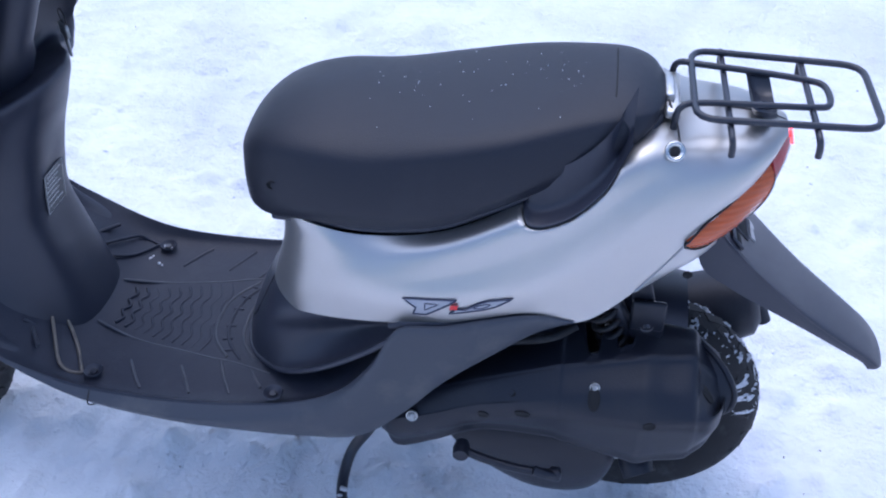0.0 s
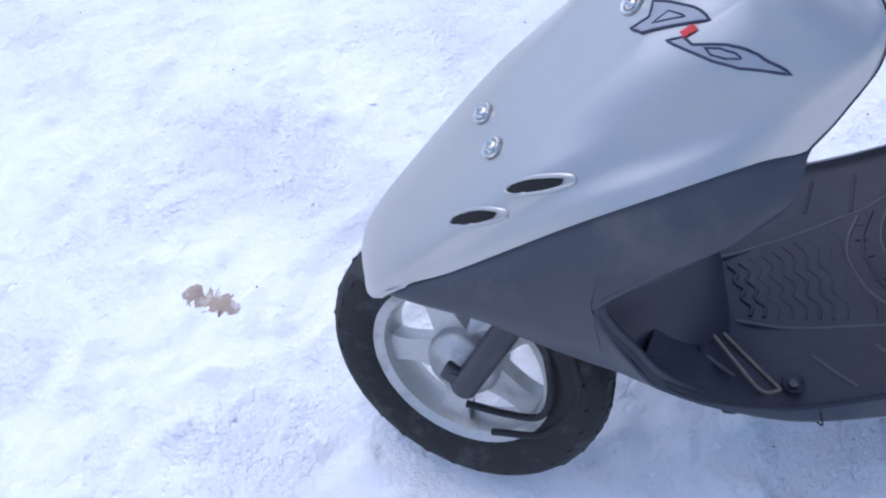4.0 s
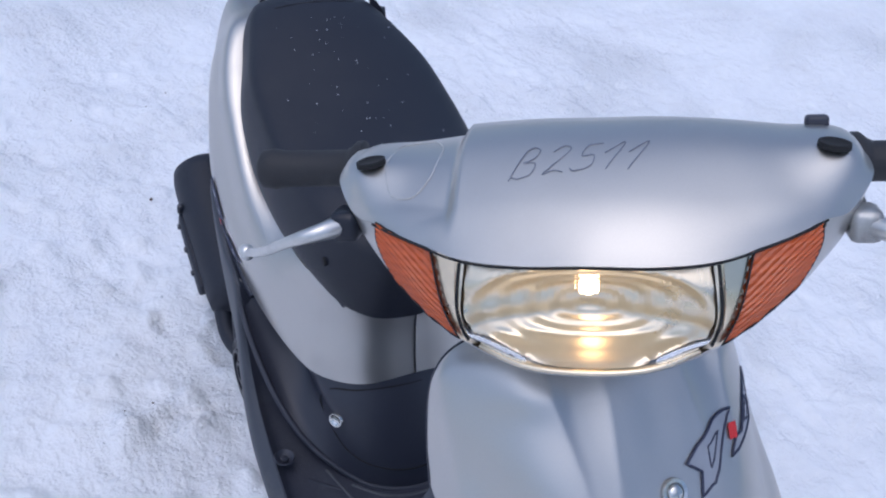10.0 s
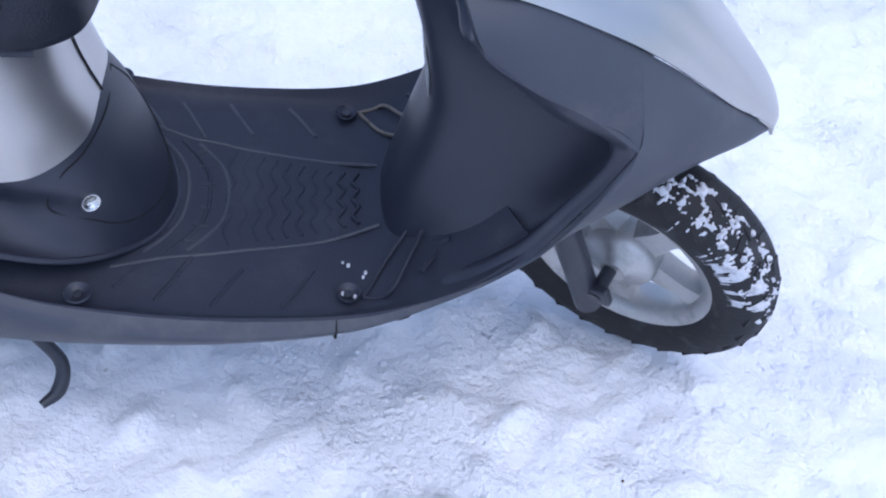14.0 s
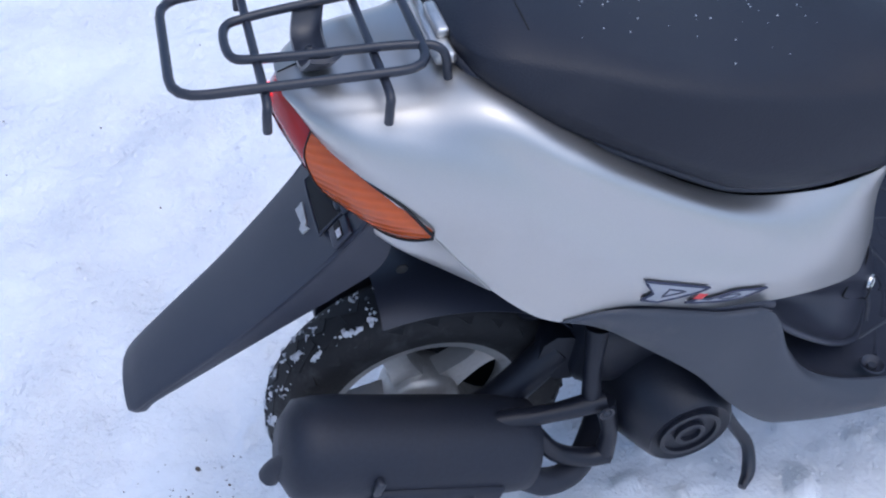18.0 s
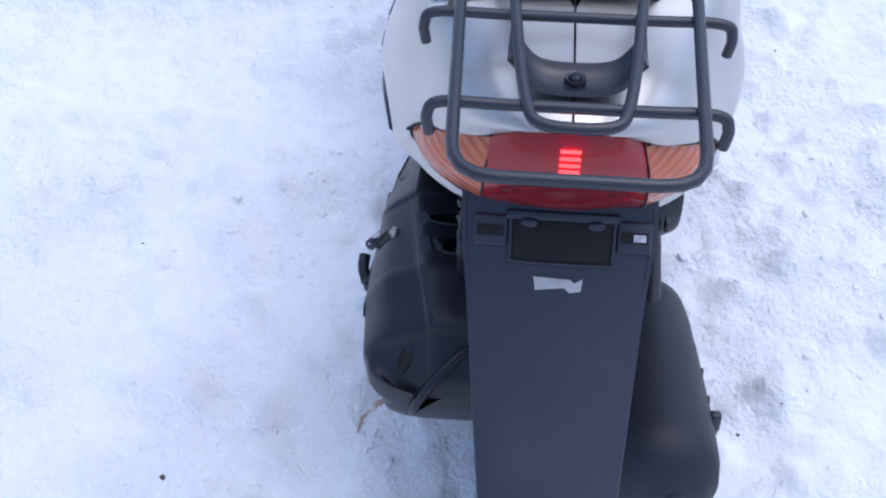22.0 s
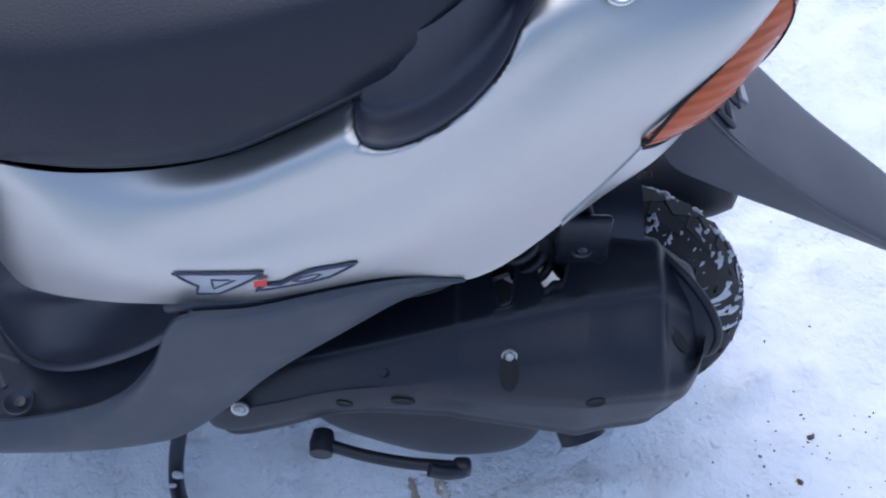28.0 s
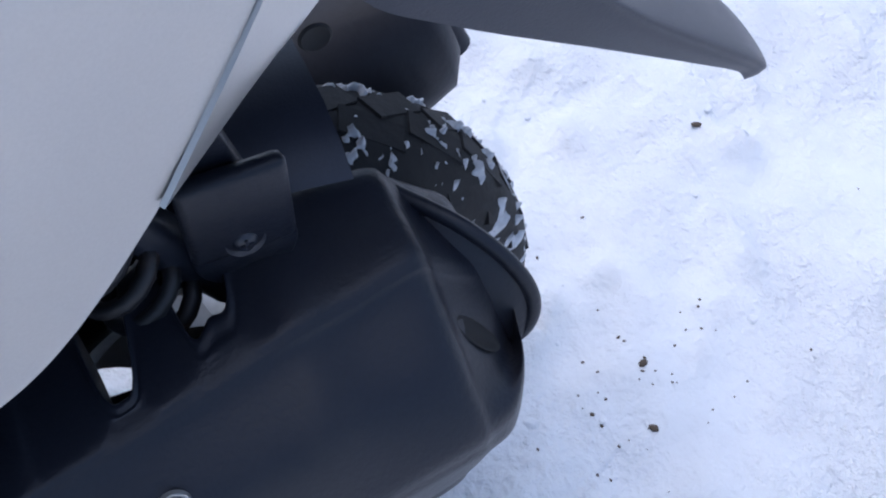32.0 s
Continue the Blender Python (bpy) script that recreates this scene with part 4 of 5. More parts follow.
rear_wheel = wheel("rear_wheel", "rear wheel with snow in its tread", 3, FROSTED, (-1.5, .7, -.044, .03, .53))
rear_wheel.matrix_local = pose(.575, 0, .216, 0, 20, 0) @ Matrix.Scale(.96, 4)
front_wheel = wheel("front_wheel", "front wheel turned to one side", 8, RUBBER, (-.75, 1.0, -.008, .044, .30))
front_wheel.matrix_local = Matrix.Translation((-.010, 0, -.010)) @ STEER @ pose(-.054, -.018, -.836, 0, -50, 0)

fork = part("fork", merge(tube([(-.02, -.055, -.62), (-.028, -.062, -.75), (-.035, -.064, -.85)], .019, 14), tube([(-.02, .055, -.62), (-.028, .060, -.75), (-.03, .062, -.87)], .019, 14), tube([(0, 0, -.2), (-.01, 0, -.6)], .022, 14), box((.06, .14, .05), (-.015, 0, -.63), .012)), STEEL, scooter, "black front fork legs")
fork.matrix_local = Matrix.Translation((-.010, 0, -.008)) @ STEER
part("axle", merge(tube([(-.05, -.075, -.836), (-.05, .075, -.836)], .010, 12, 2), box((.05, .014, .03), (-.045, -.066, -.836), .004), box((.05, .014, .03), (-.045, .066, -.836), .004)), STEEL, fork)
part("brake_cable", merge(tube([(.02, -.06, -.70), (.06, -.065, -.76), (.07, -.06, -.82), (.03, -.055, -.86), (-.02, -.06, -.88)], .005, 8), tube([(.02, -.055, -.66), (.09, -.06, -.74), (.09, -.06, -.84), (.03, -.06, -.90)], .005, 8)), RUBBER, fork, "black brake cable")

# ---- rear mudguard ----
MUD = [(.630, .618, .078, .02), (.665, .574, .077, .045), (.705, .530, .071, .038), (.78, .460, .062, .020), (.85, .404, .053, .012), (.885, .376, .048, .009), (.900, .362, .045, .011), (.907, .3555, .037, .007)]
rows = []
for x, z, h, fl_ in MUD:
    c = .008 * (x - .63) / .28
    rows.append([(x - fl_ * .75, c + h * .96, z - fl_ * .75), (x, c + h, z - .004), (x + .003, c + h * .92, z + .003), (x + .005, c, z + .006), (x + .003, c - h * .92, z + .003), (x, c - h, z - .004), (x - fl_ * .75, c - h * .96, z - fl_ * .75)])
mud = part("mudguard", grid_mesh(skin(rows, 40, 40)), BLACK, scooter, "long black plastic rear mudguard with an empty number plate holder", thick=.004, sharp=50)
PLATE = Matrix.Translation((.6735, .004, .5745)) @ Matrix.Rotation(radians(47), 4, "Y")
# dark plate on the solid mudguard paints the shade in the recess
part("plate_recess", moved(box((.034, .080, .003), (0, 0, .0016), .0008), PLATE), DARK, mud, "plate recess, its shade put in as a dark plate")
part("recess_edge", moved(merge(tube([(-.017, -.042, .003), (.012, -.041, .003), (.018, -.036, .003), (.018, .036, .003), (.012, .041, .003), (-.017, .042, .003)], .0014, 8), box((.008, .092, .007), (-.020, 0, .001), .002)), PLATE), BLACK, mud)
for sgn in (1, -1):
    part("catch", moved(ball(.008, (-.014, sgn * .027, .003), (.6, 1, .4), 10), PLATE), STEEL, mud)
    part("plate_lug", moved(box((.026, .028, .005), (-.006, sgn * .058, .0005), .002), PLATE), BLACK, mud)
    # slot drawn as a dark bar for the shade inside it
    part("slot", moved(box((.009, .022, .001), (-.006, sgn * .058, .0033), .0004), PLATE), DARK, mud, "oblong fixing slot painted as a dark bar")
part("slot_snow", moved(box((.006, .010, .001), (-.006, .062, .0042), .0004), PLATE), PACKED, mud)
torn = [(-.006, -.020), (-.005, .010), (-.002, .013), (-.006, .020), (.004, .019), (.006, .010), (.002, .005), (.005, -.018)]
STICK = Matrix.Translation((.6985, .003, .5485)) @ Matrix.Rotation(radians(46), 4, "Y")
part("sticker", moved(([(x, y, z) for z in (-.003, .0012) for x, y in torn], [tuple(range(8))[::-1], tuple(range(8, 16))] + [(k, (k + 1) % 8, 8 + (k + 1) % 8, 8 + k) for k in range(8)]), STICK), PAPER, mud, "torn pale sticker remains", smooth=False)
for sgn in (1, -1):
    # dark disc paints the shaded inside of the hole
    part("side_hole", lathe([(.0065, .0010), (.0055, .002), (.0045, .001), (0, .0008)], "y", 18, (.614, .0785, .531)) if sgn > 0 else mirrored(lathe([(.0065, .0010), (.0055, .002), (.0045, .001), (0, .0008)], "y", 18, (.614, .0785, .531))), DARK, mud, "small screw hole painted as a dark disc")
arc = []
for k in range(15):
    a = radians(76 + 90 * k / 14)
    arc.append([(.575 + .232 * math.cos(a), .062 * s, .216 + (.232 - .02 * abs(s) ** 3) * math.sin(a)) for s in (-1, -.8, -.4, 0, .4, .8, 1)])
part("inner_fender", grid_mesh(np.array(arc)), BLACK, scooter, "black inner fender over the rear tyre", thick=.003)

# ---- engine, left ----
def cvt_ring(x, zt, zb, yo, yr):
    zm = zb + (zt - zb) * .58
    yi = min(yr - .012, float(np.interp(x, [.492, .500, .512, .518, .533, .538, .558, .565], [.05, .122, .121, .06, .06, .107, .096, .05])))
    return [(x, -yi, max(zb, zt - .06)), (x, -yi, zt - .004), (x, -yi * .5 - yr * .5, zt), (x, -yr + .006, zt - .0005), (x, -yr - .003, zt - .004), (x, -yr - .010, zt - .010), (x, -(yr + yo) / 2 - .009, zt - .028), (x, -yo + .004, zm + .014), (x, -yo, zm), (x, -yo + .001, zm - .016), (x, -yo * .93, zb + .024), (x, -yo * .84, zb), (x, -.04, zb)]


CVT = [cvt_ring(.212, .280, .222, .150, .118), cvt_ring(.235, .312, .205, .168, .135), cvt_ring(.29, .338, .232, .174, .142), cvt_ring(.36, .372, .272, .178, .147), cvt_ring(.45, .406, .282, .185, .145)]
CVT += [cvt_ring(x, .406 + .125 * (x - .45), .282 - .25 * (x - .45), .185 + .02 * (x - .45), .145 - .175 * (x - .45)) for x in (.470, .490, .499, .507, .513, .519, .526, .533, .539, .548, .557, .565, .578)]
CVT += [cvt_ring(.60, .418, .256, .184, .117), cvt_ring(.636, .415, .262, .180, .108), cvt_ring(.648, .402, .270, .176, .106), cvt_ring(.664, .386, .284, .169, .104), cvt_ring(.678, .372, .302, .150, .100), cvt_ring(.686, .355, .322, .125, .095)]
CVT = [[(x + .004 * max(0.0, min(1.0, (x - .53) / .1)), y, z) for x, y, z in ring] for ring in CVT]
cv = skin(CVT, 190, 89)
cvt = part("transmission_cover", grid_mesh(cv, cap=True, flip=True), ENGINE, scooter, "black plastic transmission cover", sharp=45)
FIN = [(.650, -.058, .399), (.674, -.086, .393), (.693, -.106, .376), (.702, -.119, .355), (.696, -.124, .335), (.678, -.118, .318)]
part("cover_flange", merge(tube(FIN, .0042, 10), grid_mesh(skin([FIN, [(x - .010, y - .006, z - .010) for x, y, z in FIN], [(x - .030, y - .010, z - .024) for x, y, z in FIN]], 10, 30))), ENGINE, cvt)
SUMP = [[(x, -.05, zt), (x, -h * .8, zt), (x, -h, (zt + zb) / 2), (x, -h * .8, zb + .01), (x, -.05, zb)] for x, zt, zb, h in ((.29, .24, .21, .10), (.33, .27, .17, .14), (.42, .29, .112, .152), (.50, .29, .103, .150), (.545, .28, .138, .142), (.565, .26, .20, .10))]
part("crankcase", grid_mesh(skin(SUMP, 30, 18), cap=True, flip=True), ENGINE, scooter, "black lower crankcase cover")
outer = cv[:, 22:].reshape(-1, 3)
outer = outer[outer[:, 1] < -.10]


def cover_face(x, z):
    d = (outer[:, 0] - x) ** 2 + (outer[:, 2] - z) ** 2
    return float(outer[np.argmin(d), 1])


# dark discs on the cover's face paint the shade inside its recesses
for x, z, ru, rv, name in ((.511, .380, .0085, .017, "screw_pocket"), (.587, .352, .009, .006, "cover_hole"), (.364, .330, .008, .005, "cover_hole"), (.402, .366, .006, .005, "cover_hole"), (.418, .345, .011, .005, "cover_hole"), (.661, .372, .0065, .017, "cover_slot")):
    f0, e_ = cover_face(x, z), .010
    n_ = Vector(((cover_face(x + e_, z) - cover_face(x - e_, z)) / (2 * e_), -1, (cover_face(x, z + e_) - cover_face(x, z - e_)) / (2 * e_)))
    n_.normalize()
    up_ = (Vector((0, 0, 1)) - n_ * n_.z).normalized()
    seat_ = Matrix.Translation((x, f0, z)) @ Matrix((up_.cross(n_), up_, n_)).transposed().to_4x4() @ Matrix.Diagonal((ru, rv, 1, 1))
    part(name, moved(lathe([(1.0, -.004), (1.0, .0012), (.85, .0014), (.80, .0009), (0, .0008)], "z", 24), seat_), DARK, cvt, "cover recess, its shade painted as a dark disc")
screw((.511, cover_face(.511, .391) - .001, .391), (0, -1, .6), cvt, .0042, CAST)
screw((.262, -.170, .300), (0, -1, .3), cvt, .0052, CAST, label="rusty zinc bolt", name="bolt")
part("rubber_foot", tube([(.575, -.10, .225), (.585, -.135, .215), (.592, -.150, .205)], .024, 14), ENGINE, scooter, "black rubber bump stop")
part("kick_lever", merge(tube([(.335, -.182, .254), (.375, -.192, .250), (.42, -.199, .248), (.468, -.204, .252)], .0062, 10), lathe([(0, -.012), (.011, -.012), (.0125, 0), (.010, .012), (0, .012)], "y", 18, (.335, -.182, .254)), tube([(.471, -.208, .252), (.455, -.214, .262), (.440, -.214, .268)], .007, 10), box((.018, .016, .020), (.470, -.204, .252), .005)), ENGINE, scooter, "folded black kick-start lever")
# rear shock and the dark things over the engine
sp_ = []
for k in range(161):
    a = 2 * math.pi * 9 * k / 160
    t_ = k / 160
    c = Vector((.537 - .055 * t_, -.072, .385 + .150 * t_))
    sp_.append((c.x + .019 * math.cos(a) * .92, c.y + .019 * math.sin(a), c.z + .019 * math.cos(a) * .36))
shock = part("rear_shock", tube(sp_, .0042, 6, n=0), SPRING, scooter, "dark coil spring rear shock")
part("damper", tube([(.565, -.066, .385), (.475, -.072, .57)], .012, 12, 2), STEEL, shock)
part("lower_eye", merge(box((.042, .030, .050), (.580, -.062, .392), .010, (0, 25, 0)), lathe([(0, -.024), (.011, -.024), (.013, -.018), (.013, .01)], "y", 16, (.579, -.064, .396))), ENGINE, shock)
hanger = part("hanger_plate", merge(box((.046, .010, .050), (.573, -.083, .456), .004), lathe([(0, -.0038), (.022, -.0038), (.023, -.003), (.023, .003), (0, .003)], "y", 24, (.573, -.083, .432)), box((.030, .012, .12), (.556, -.070, .51), .004, (0, -14, 0))), ENGINE, scooter, "black hanger plate beside the shock")
screw((.573, -.087, .440), (0, -1, .1), hanger, .0055, STEEL, "bolt")
part("cylinder_shroud", merge(box((.16, .17, .10), (.33, .02, .33), .02, (0, -15, 0)), box((.10, .10, .08), (.42, .0, .40), .02)), ENGINE, scooter, "black cylinder shroud")
part("carburettor", merge(lathe([(0, -.04), (.022, -.04), (.026, -.02), (.024, .03), (0, .03)], "y", 18, (.43, -.07, .445)), tube([(.40, -.07, .45), (.36, -.09, .44), (.32, -.11, .40)], .012), box((.04, .03, .05), (.445, -.085, .47), .006)), ENGINE, scooter, "small dark carburettor with hoses")
part("hose", merge(tube([(.30, -.11, .40), (.36, -.12, .415), (.44, -.12, .43), (.48, -.10, .44)], .006), tube([(.32, -.10, .42), (.40, -.11, .445), (.46, -.06, .46)], .005)), RUBBER, scooter, "black rubber hose")

# ---- engine, right ----
part("fan_cover", merge(lathe([(0, .150), (.047, .150), (.051, .153), (.056, .148), (.067, .125), (.078, .10), (.083, .05), (.08, .02)], "y", 40, (.288, .022, .262))), ENGINE, scooter, "round black cooling fan cover with ringed grille")
for r in (.016, .036):
    part("grille_ring", lathe([(r - .003, .150), (r - .003, .155), (r + .003, .155), (r + .003, .150)], "y", 32, (.288, .022, .262)), ENGINE, scooter)
MUF = Matrix.Translation((.612, .119, .280)) @ Matrix.Rotation(radians(-19), 4, "Y")
mf = lathe([(0, -.155), (.03, -.152), (.055, -.140), (.057, -.12), (.058, -.10), (.058, .10), (.057, .122), (.053, .142), (.035, .155), (0, .158)], "x", 36)
muffler = part("muffler", moved(mf, MUF), MUFFLER, scooter, "matt black muffler can")
part("heat_shield", moved(box((.16, .012, .034), (-.02, .058, -.018), .005), MUF), MUFFLER, muffler)
part("outlet", tube([(.750, .132, .326), (.768, .124, .302), (.776, .120, .286)], .0125, 14), MUFFLER, muffler)
part("exhaust_pipe", tube([(.50, .15, .225), (.45, .15, .185), (.40, .13, .18), (.34, .06, .2)], .017, 12), MUFFLER, muffler)
brk = part("muffler_bracket", tube([(.522, .122, .296), (.45, .128, .297), (.385, .128, .300)], [.013, .011, .014], 12), ENGINE, scooter, "black muffler bracket")
part("bracket_arm", tube([(.400, .124, .312), (.402, .118, .350), (.395, .100, .40)], [.012, .010, .014], 10), ENGINE, brk)
part("bracket_arm", tube([(.384, .130, .300), (.374, .138, .250), (.376, .142, .205)], [.013, .010, .013], 10), ENGINE, brk)
part("bracket_arm", tube([(.470, .128, .268), (.440, .136, .225), (.400, .142, .207), (.372, .142, .206)], [.011, .012, .012, .014], 10), ENGINE, brk)
screw((.389, .148, .301), (0, 1, 0), brk, .006, STEEL, name="bolt")
part("swing_arm", merge(tube([(.42, .06, .33), (.50, .07, .26), (.575, .062, .216)], .022, 12), tube([(.40, -.02, .30), (.42, .08, .33)], .03)), ENGINE, scooter, "black rear engine arm")
# unseen dark blocks, added to stop light passing through the hollow body
for size, at, name in (((.50, .30, .05), (-.06, 0, .252), "belly_blocker"), ((.18, .20, .12), (.28, 0, .43), "body_blocker"), ((.26, .16, .07), (.45, 0, .56), "seat_blocker"), ((.12, .18, .14), (.20, 0, .46), "body_blocker"), ((.12, .14, .10), (-.45, 0, .55), "body_blocker")):
    part(name, box(size, at, .02), DARK, scooter, "unseen dark block added to stop light inside the body")
for k in range(3):
    a = radians(20 + 55 * k)
    part("shield_bolt", moved(lathe([(0, .006), (.005, .006), (.006, 0)], "y", 10, (-.06 + .05 * k, .063, -.018)), MUF), STEEL, muffler)
part("strap_ear", moved(box((.010, .012, .022), (.06, .060, .01), .003), MUF), STEEL, muffler)

# ---- stand ----
stand = part("centre_stand", merge(tube([(.195, .088, .19), (.155, .098, .125), (.130, .112, .086), (.134, .136, .060), (.153, .155, .054)], [.0085, .0085, .009, .010, .006], 10), tube([(.22, -.10, .17), (.22, .10, .17)], .012, 10)), STEEL, scooter, "black steel centre stand")
TANG = [(.20, -.055, .19), (.165, -.060, .125), (.137, -.075, .080), (.131, -.118, .053), (.143, -.160, .047), (.178, -.206, .048), (.213, -.236, .053), (.241, -.251, .058)]
tang = part("tang", tube(TANG, [.010, .010, .009, .009, .009, .0085, .0085, .009], 10), STEEL, stand, "bent foot tang with clinging snow")
flecks = []
for k, p in enumerate(map(tuple, curve_through(TANG[3:], 13))):
    c = ball(.0016 + .0018 * ((k * 5) % 3), (0, 0, 0), (1.4, .9, .5), 8)
    c = ([tuple(Vector(v) * (1 + .7 * noise.noise(Vector(v) * 150 + Vector((k * 3.1, 0, 0))))) for v in c[0]], c[1])
    flecks.append(moved(c, Matrix.Translation((p[0] + .004 * math.sin(k * 2.2), p[1], p[2] + .0075))))
tagged(part("tang_snow", merge(*flecks), PACKED, tang, "flecks of snow frozen to the tang"), kind="stuff")

# ---- rack ----
def rounded(points, r=.022, n=5):
    """A closed line with rounded corners."""
    out = []
    k = len(points)
    for i in range(k):
        p, a, b = (Vector(points[j % k]) for j in (i, i - 1, i + 1))
        u, w = (a - p).normalized() * r, (b - p).normalized() * r
        for s in np.linspace(0, 1, n):
            out.append(tuple((1 - s) ** 2 * (p + u) + 2 * s * (1 - s) * p + s * s * (p + w)))
    return out


rack = tagged(new("luggage_rack"), "black steel tube luggage rack")
rack.parent = scooter
part("outer_loop", tube(rounded([(.588, -.084, .766), (.588, .084, .766), (.797, .075, .764), (.797, -.075, .764)], .028), .0043, 10, n=0, loop=True), STEEL, rack)
part("inner_loop", tube([(.567, -.06, .735), (.572, -.055, .762), (.60, -.047, .766), (.68, -.039, .764), (.728, -.032, .762), (.744, -.024, .761), (.748, 0, .761), (.744, .024, .761), (.728, .032, .762), (.68, .039, .764), (.60, .047, .766), (.572, .055, .762), (.567, .06, .735)], .0041, 10, n=90), STEEL, rack)
for x, h, z in ((.628, .099, .758), (.725, .087, .758)):
    part("cross_bar", tube([(x + .003, -h - .008, z - .024), (x + .002, -h - .009, z - .009), (x, -h, z), (x, -h * .5, z), (x, h * .5, z), (x, h, z), (x + .002, h + .009, z - .009), (x + .003, h + .008, z - .024)], .0040, 10, n=60), STEEL, rack)
part("mount_plate", grid_mesh(skin([[(x + dx, y, z) for x, z in ((.662, zz + .005), (.669, zz), (.680, zz - .001), (.688, zz + .001))] for y, zz, dx in ((-.044, .762, -.006), (-.040, .758, -.005), (-.026, .744, 0), (0, .741, .001), (.026, .744, 0), (.040, .758, -.005), (.044, .762, -.006))], 28, 8)), STEEL, rack, "bent black mounting plate", thick=.004)
screw((.676, 0, .743), (0, 0, 1), rack, .0045, STEEL, "bolt")
lock = part("seat_lock", lathe([(.0125, -.004), (.0125, .001), (.011, .0026), (.0085, .0022), (.0075, .0008), (0, .0008)], "z", 28), CHROME, left, "chrome seat lock ring")
lock.matrix_local = Matrix.Translation((.569, -.1025, .7315)) @ Vector((.1, -.75, .65)).to_track_quat("Z", "Y").to_matrix().to_4x4()
part("keyhole", merge(lathe([(.0058, .0006), (.0056, .0016), (0, .0016)], "z", 20), box((.0016, .0075, .0012), (0, 0, .0016))), DARK, lock, "dark keyhole")
part("seat_catch", merge(box((.020, .10, .012), (.566, 0, .747), .004), box((.012, .05, .010), (.562, 0, .757), .003)), BARE, scooter, "bare metal seat catch plate")
part("catch_wire", tube([(.560, -.03, .757), (.570, -.06, .745), (.575, -.085, .732)], .0014, 6), SPRING, scooter, "thin wire by the seat")


# ---- marks and small things on the bodywork ----
def drape(points, axis, a, b, out):
    """The place on a surface, given by its points, whose two other coordinates are a and b, lifted by out along the axis."""
    others = [k for k in range(3) if k != axis]
    d = (points[:, others[0]] - a) ** 2 + (points[:, others[1]] - b) ** 2
    near = np.argsort(d)[:5]
    w = 1 / (d[near] + 1e-7)
    p = [0.0, 0.0, 0.0]
    p[others[0]], p[others[1]] = a, b
    p[axis] = float((points[near, axis] * w).sum() / w.sum()) + out
    return tuple(p)


def patch(outline, place, cuts=3):
    """A flat outline laid onto a curved surface by place(u, v)."""
    bm = bmesh.new()
    bm.faces.new([bm.verts.new((u, v, 0)) for u, v in outline])
    bmesh.ops.triangulate(bm, faces=list(bm.faces))
    bmesh.ops.subdivide_edges(bm, edges=list(bm.edges), cuts=cuts, use_grid_fill=True)
    bm.verts.index_update()
    out = [place(v.co.x, v.co.y) for v in bm.verts], [tuple(v.index for v in f.verts) for f in bm.faces]
    bm.free()
    return out


WEDGE = [(0, 0), (.25, .002), (.50, -.001), (.42, -.04), (.193, -.144), (.07, -.139), (.111, -.075)]
NOTCH = [(.203, -.033), (.335, -.036), (.188, -.097)]
RIBBON = [(.406, -.131), (.478, -.088), (.565, -.09), (.64, -.055), (.703, -.029), (.78, -.012), (.867, -.0085), (1, 0), (.90, -.045), (.831, -.076), (.712, -.10), (.563, -.116)]
EYE_ = [(.63, -.078), (.69, -.052), (.76, -.04), (.80, -.045), (.75, -.072), (.69, -.084)]
SPOT = [(.438, -.038), (.511, -.036), (.492, -.083), (.42, -.083)]


def emblem(parent, place):
    """A slanting wedge, a red spot and a ribbon, grey with a navy edge."""
    base = part("emblem", merge(*[patch(o, lambda u, v: place(u, v, .0012)) for o in (WEDGE, RIBBON)]), LOGO_GREY, parent, "navy edged grey emblem with a red spot")
    for o, r in ((WEDGE, .0014), (RIBBON, .0013), (NOTCH, .0010), (EYE_, .0010)):
        line = [(o[k][0] + (o[(k + 1) % len(o)][0] - o[k][0]) * s_, o[k][1] + (o[(k + 1) % len(o)][1] - o[k][1]) * s_) for k in range(len(o)) for s_ in (0, .25, .5, .75)]
        part("emblem_edge", tube([place(u, v, .0010) for u, v in line], r, 6, n=0, loop=True), NAVY, base)
    part("emblem_spot", patch(SPOT, lambda u, v: place(u, v, .0028)), LOGO_RED, base)


flank = cowl.reshape(-1, 3)
flank = flank[(flank[:, 1] > .12)]
nosepts = fc.reshape(-1, 3)


def on_left(u, v, out):
    v = v * 1.25 + .012
    x, z = .258 + .139 * u - .020 * v, .529 + .020 * u + .139 * v
    a, y, c = drape(flank, 1, x, z, out + .0005)
    return a, -y, c


def on_right(u, v, out):
    v = v * 1.25 + .012
    x, z = .405 - .142 * u - .047 * v, .560 - .047 * u + .142 * v
    return drape(flank, 1, x, z, out + .0014)


def on_front(u, v, out):
    return drape(nosepts, 0, -.018 - .123 * u, .790 + .075 * u - .078 * u * u + .18 * v, -out - .0006)


# black sheet paints the dark seat mirrored in the silver hollow
dark = []
for x in np.linspace(.3975, .5195, 50):
    low = float(np.interp(x, HOLLOW[:, 0], HOLLOW[:, 1])) + .004
    y0 = drape(flank, 1, x, min(low, .735), 0)[1]
    dark.append([(x, -(y0 + .0012), low - .0015), (x, -(y0 - .001), low + .0006), (x, -(y0 - .010), low + .003), (x, -(y0 - .024), low + .008), (x, -(y0 - .028), low + .025), (x, -(y0 - .030), low + .06)])
part("seat_hollow", grid_mesh(skin(dark, 50, 18)), BLACK, left, "silver finger hollow, the seat's dark reflection put in as black")
emblem(left, on_left)
emblem(right, on_right)
emblem(front, on_front)
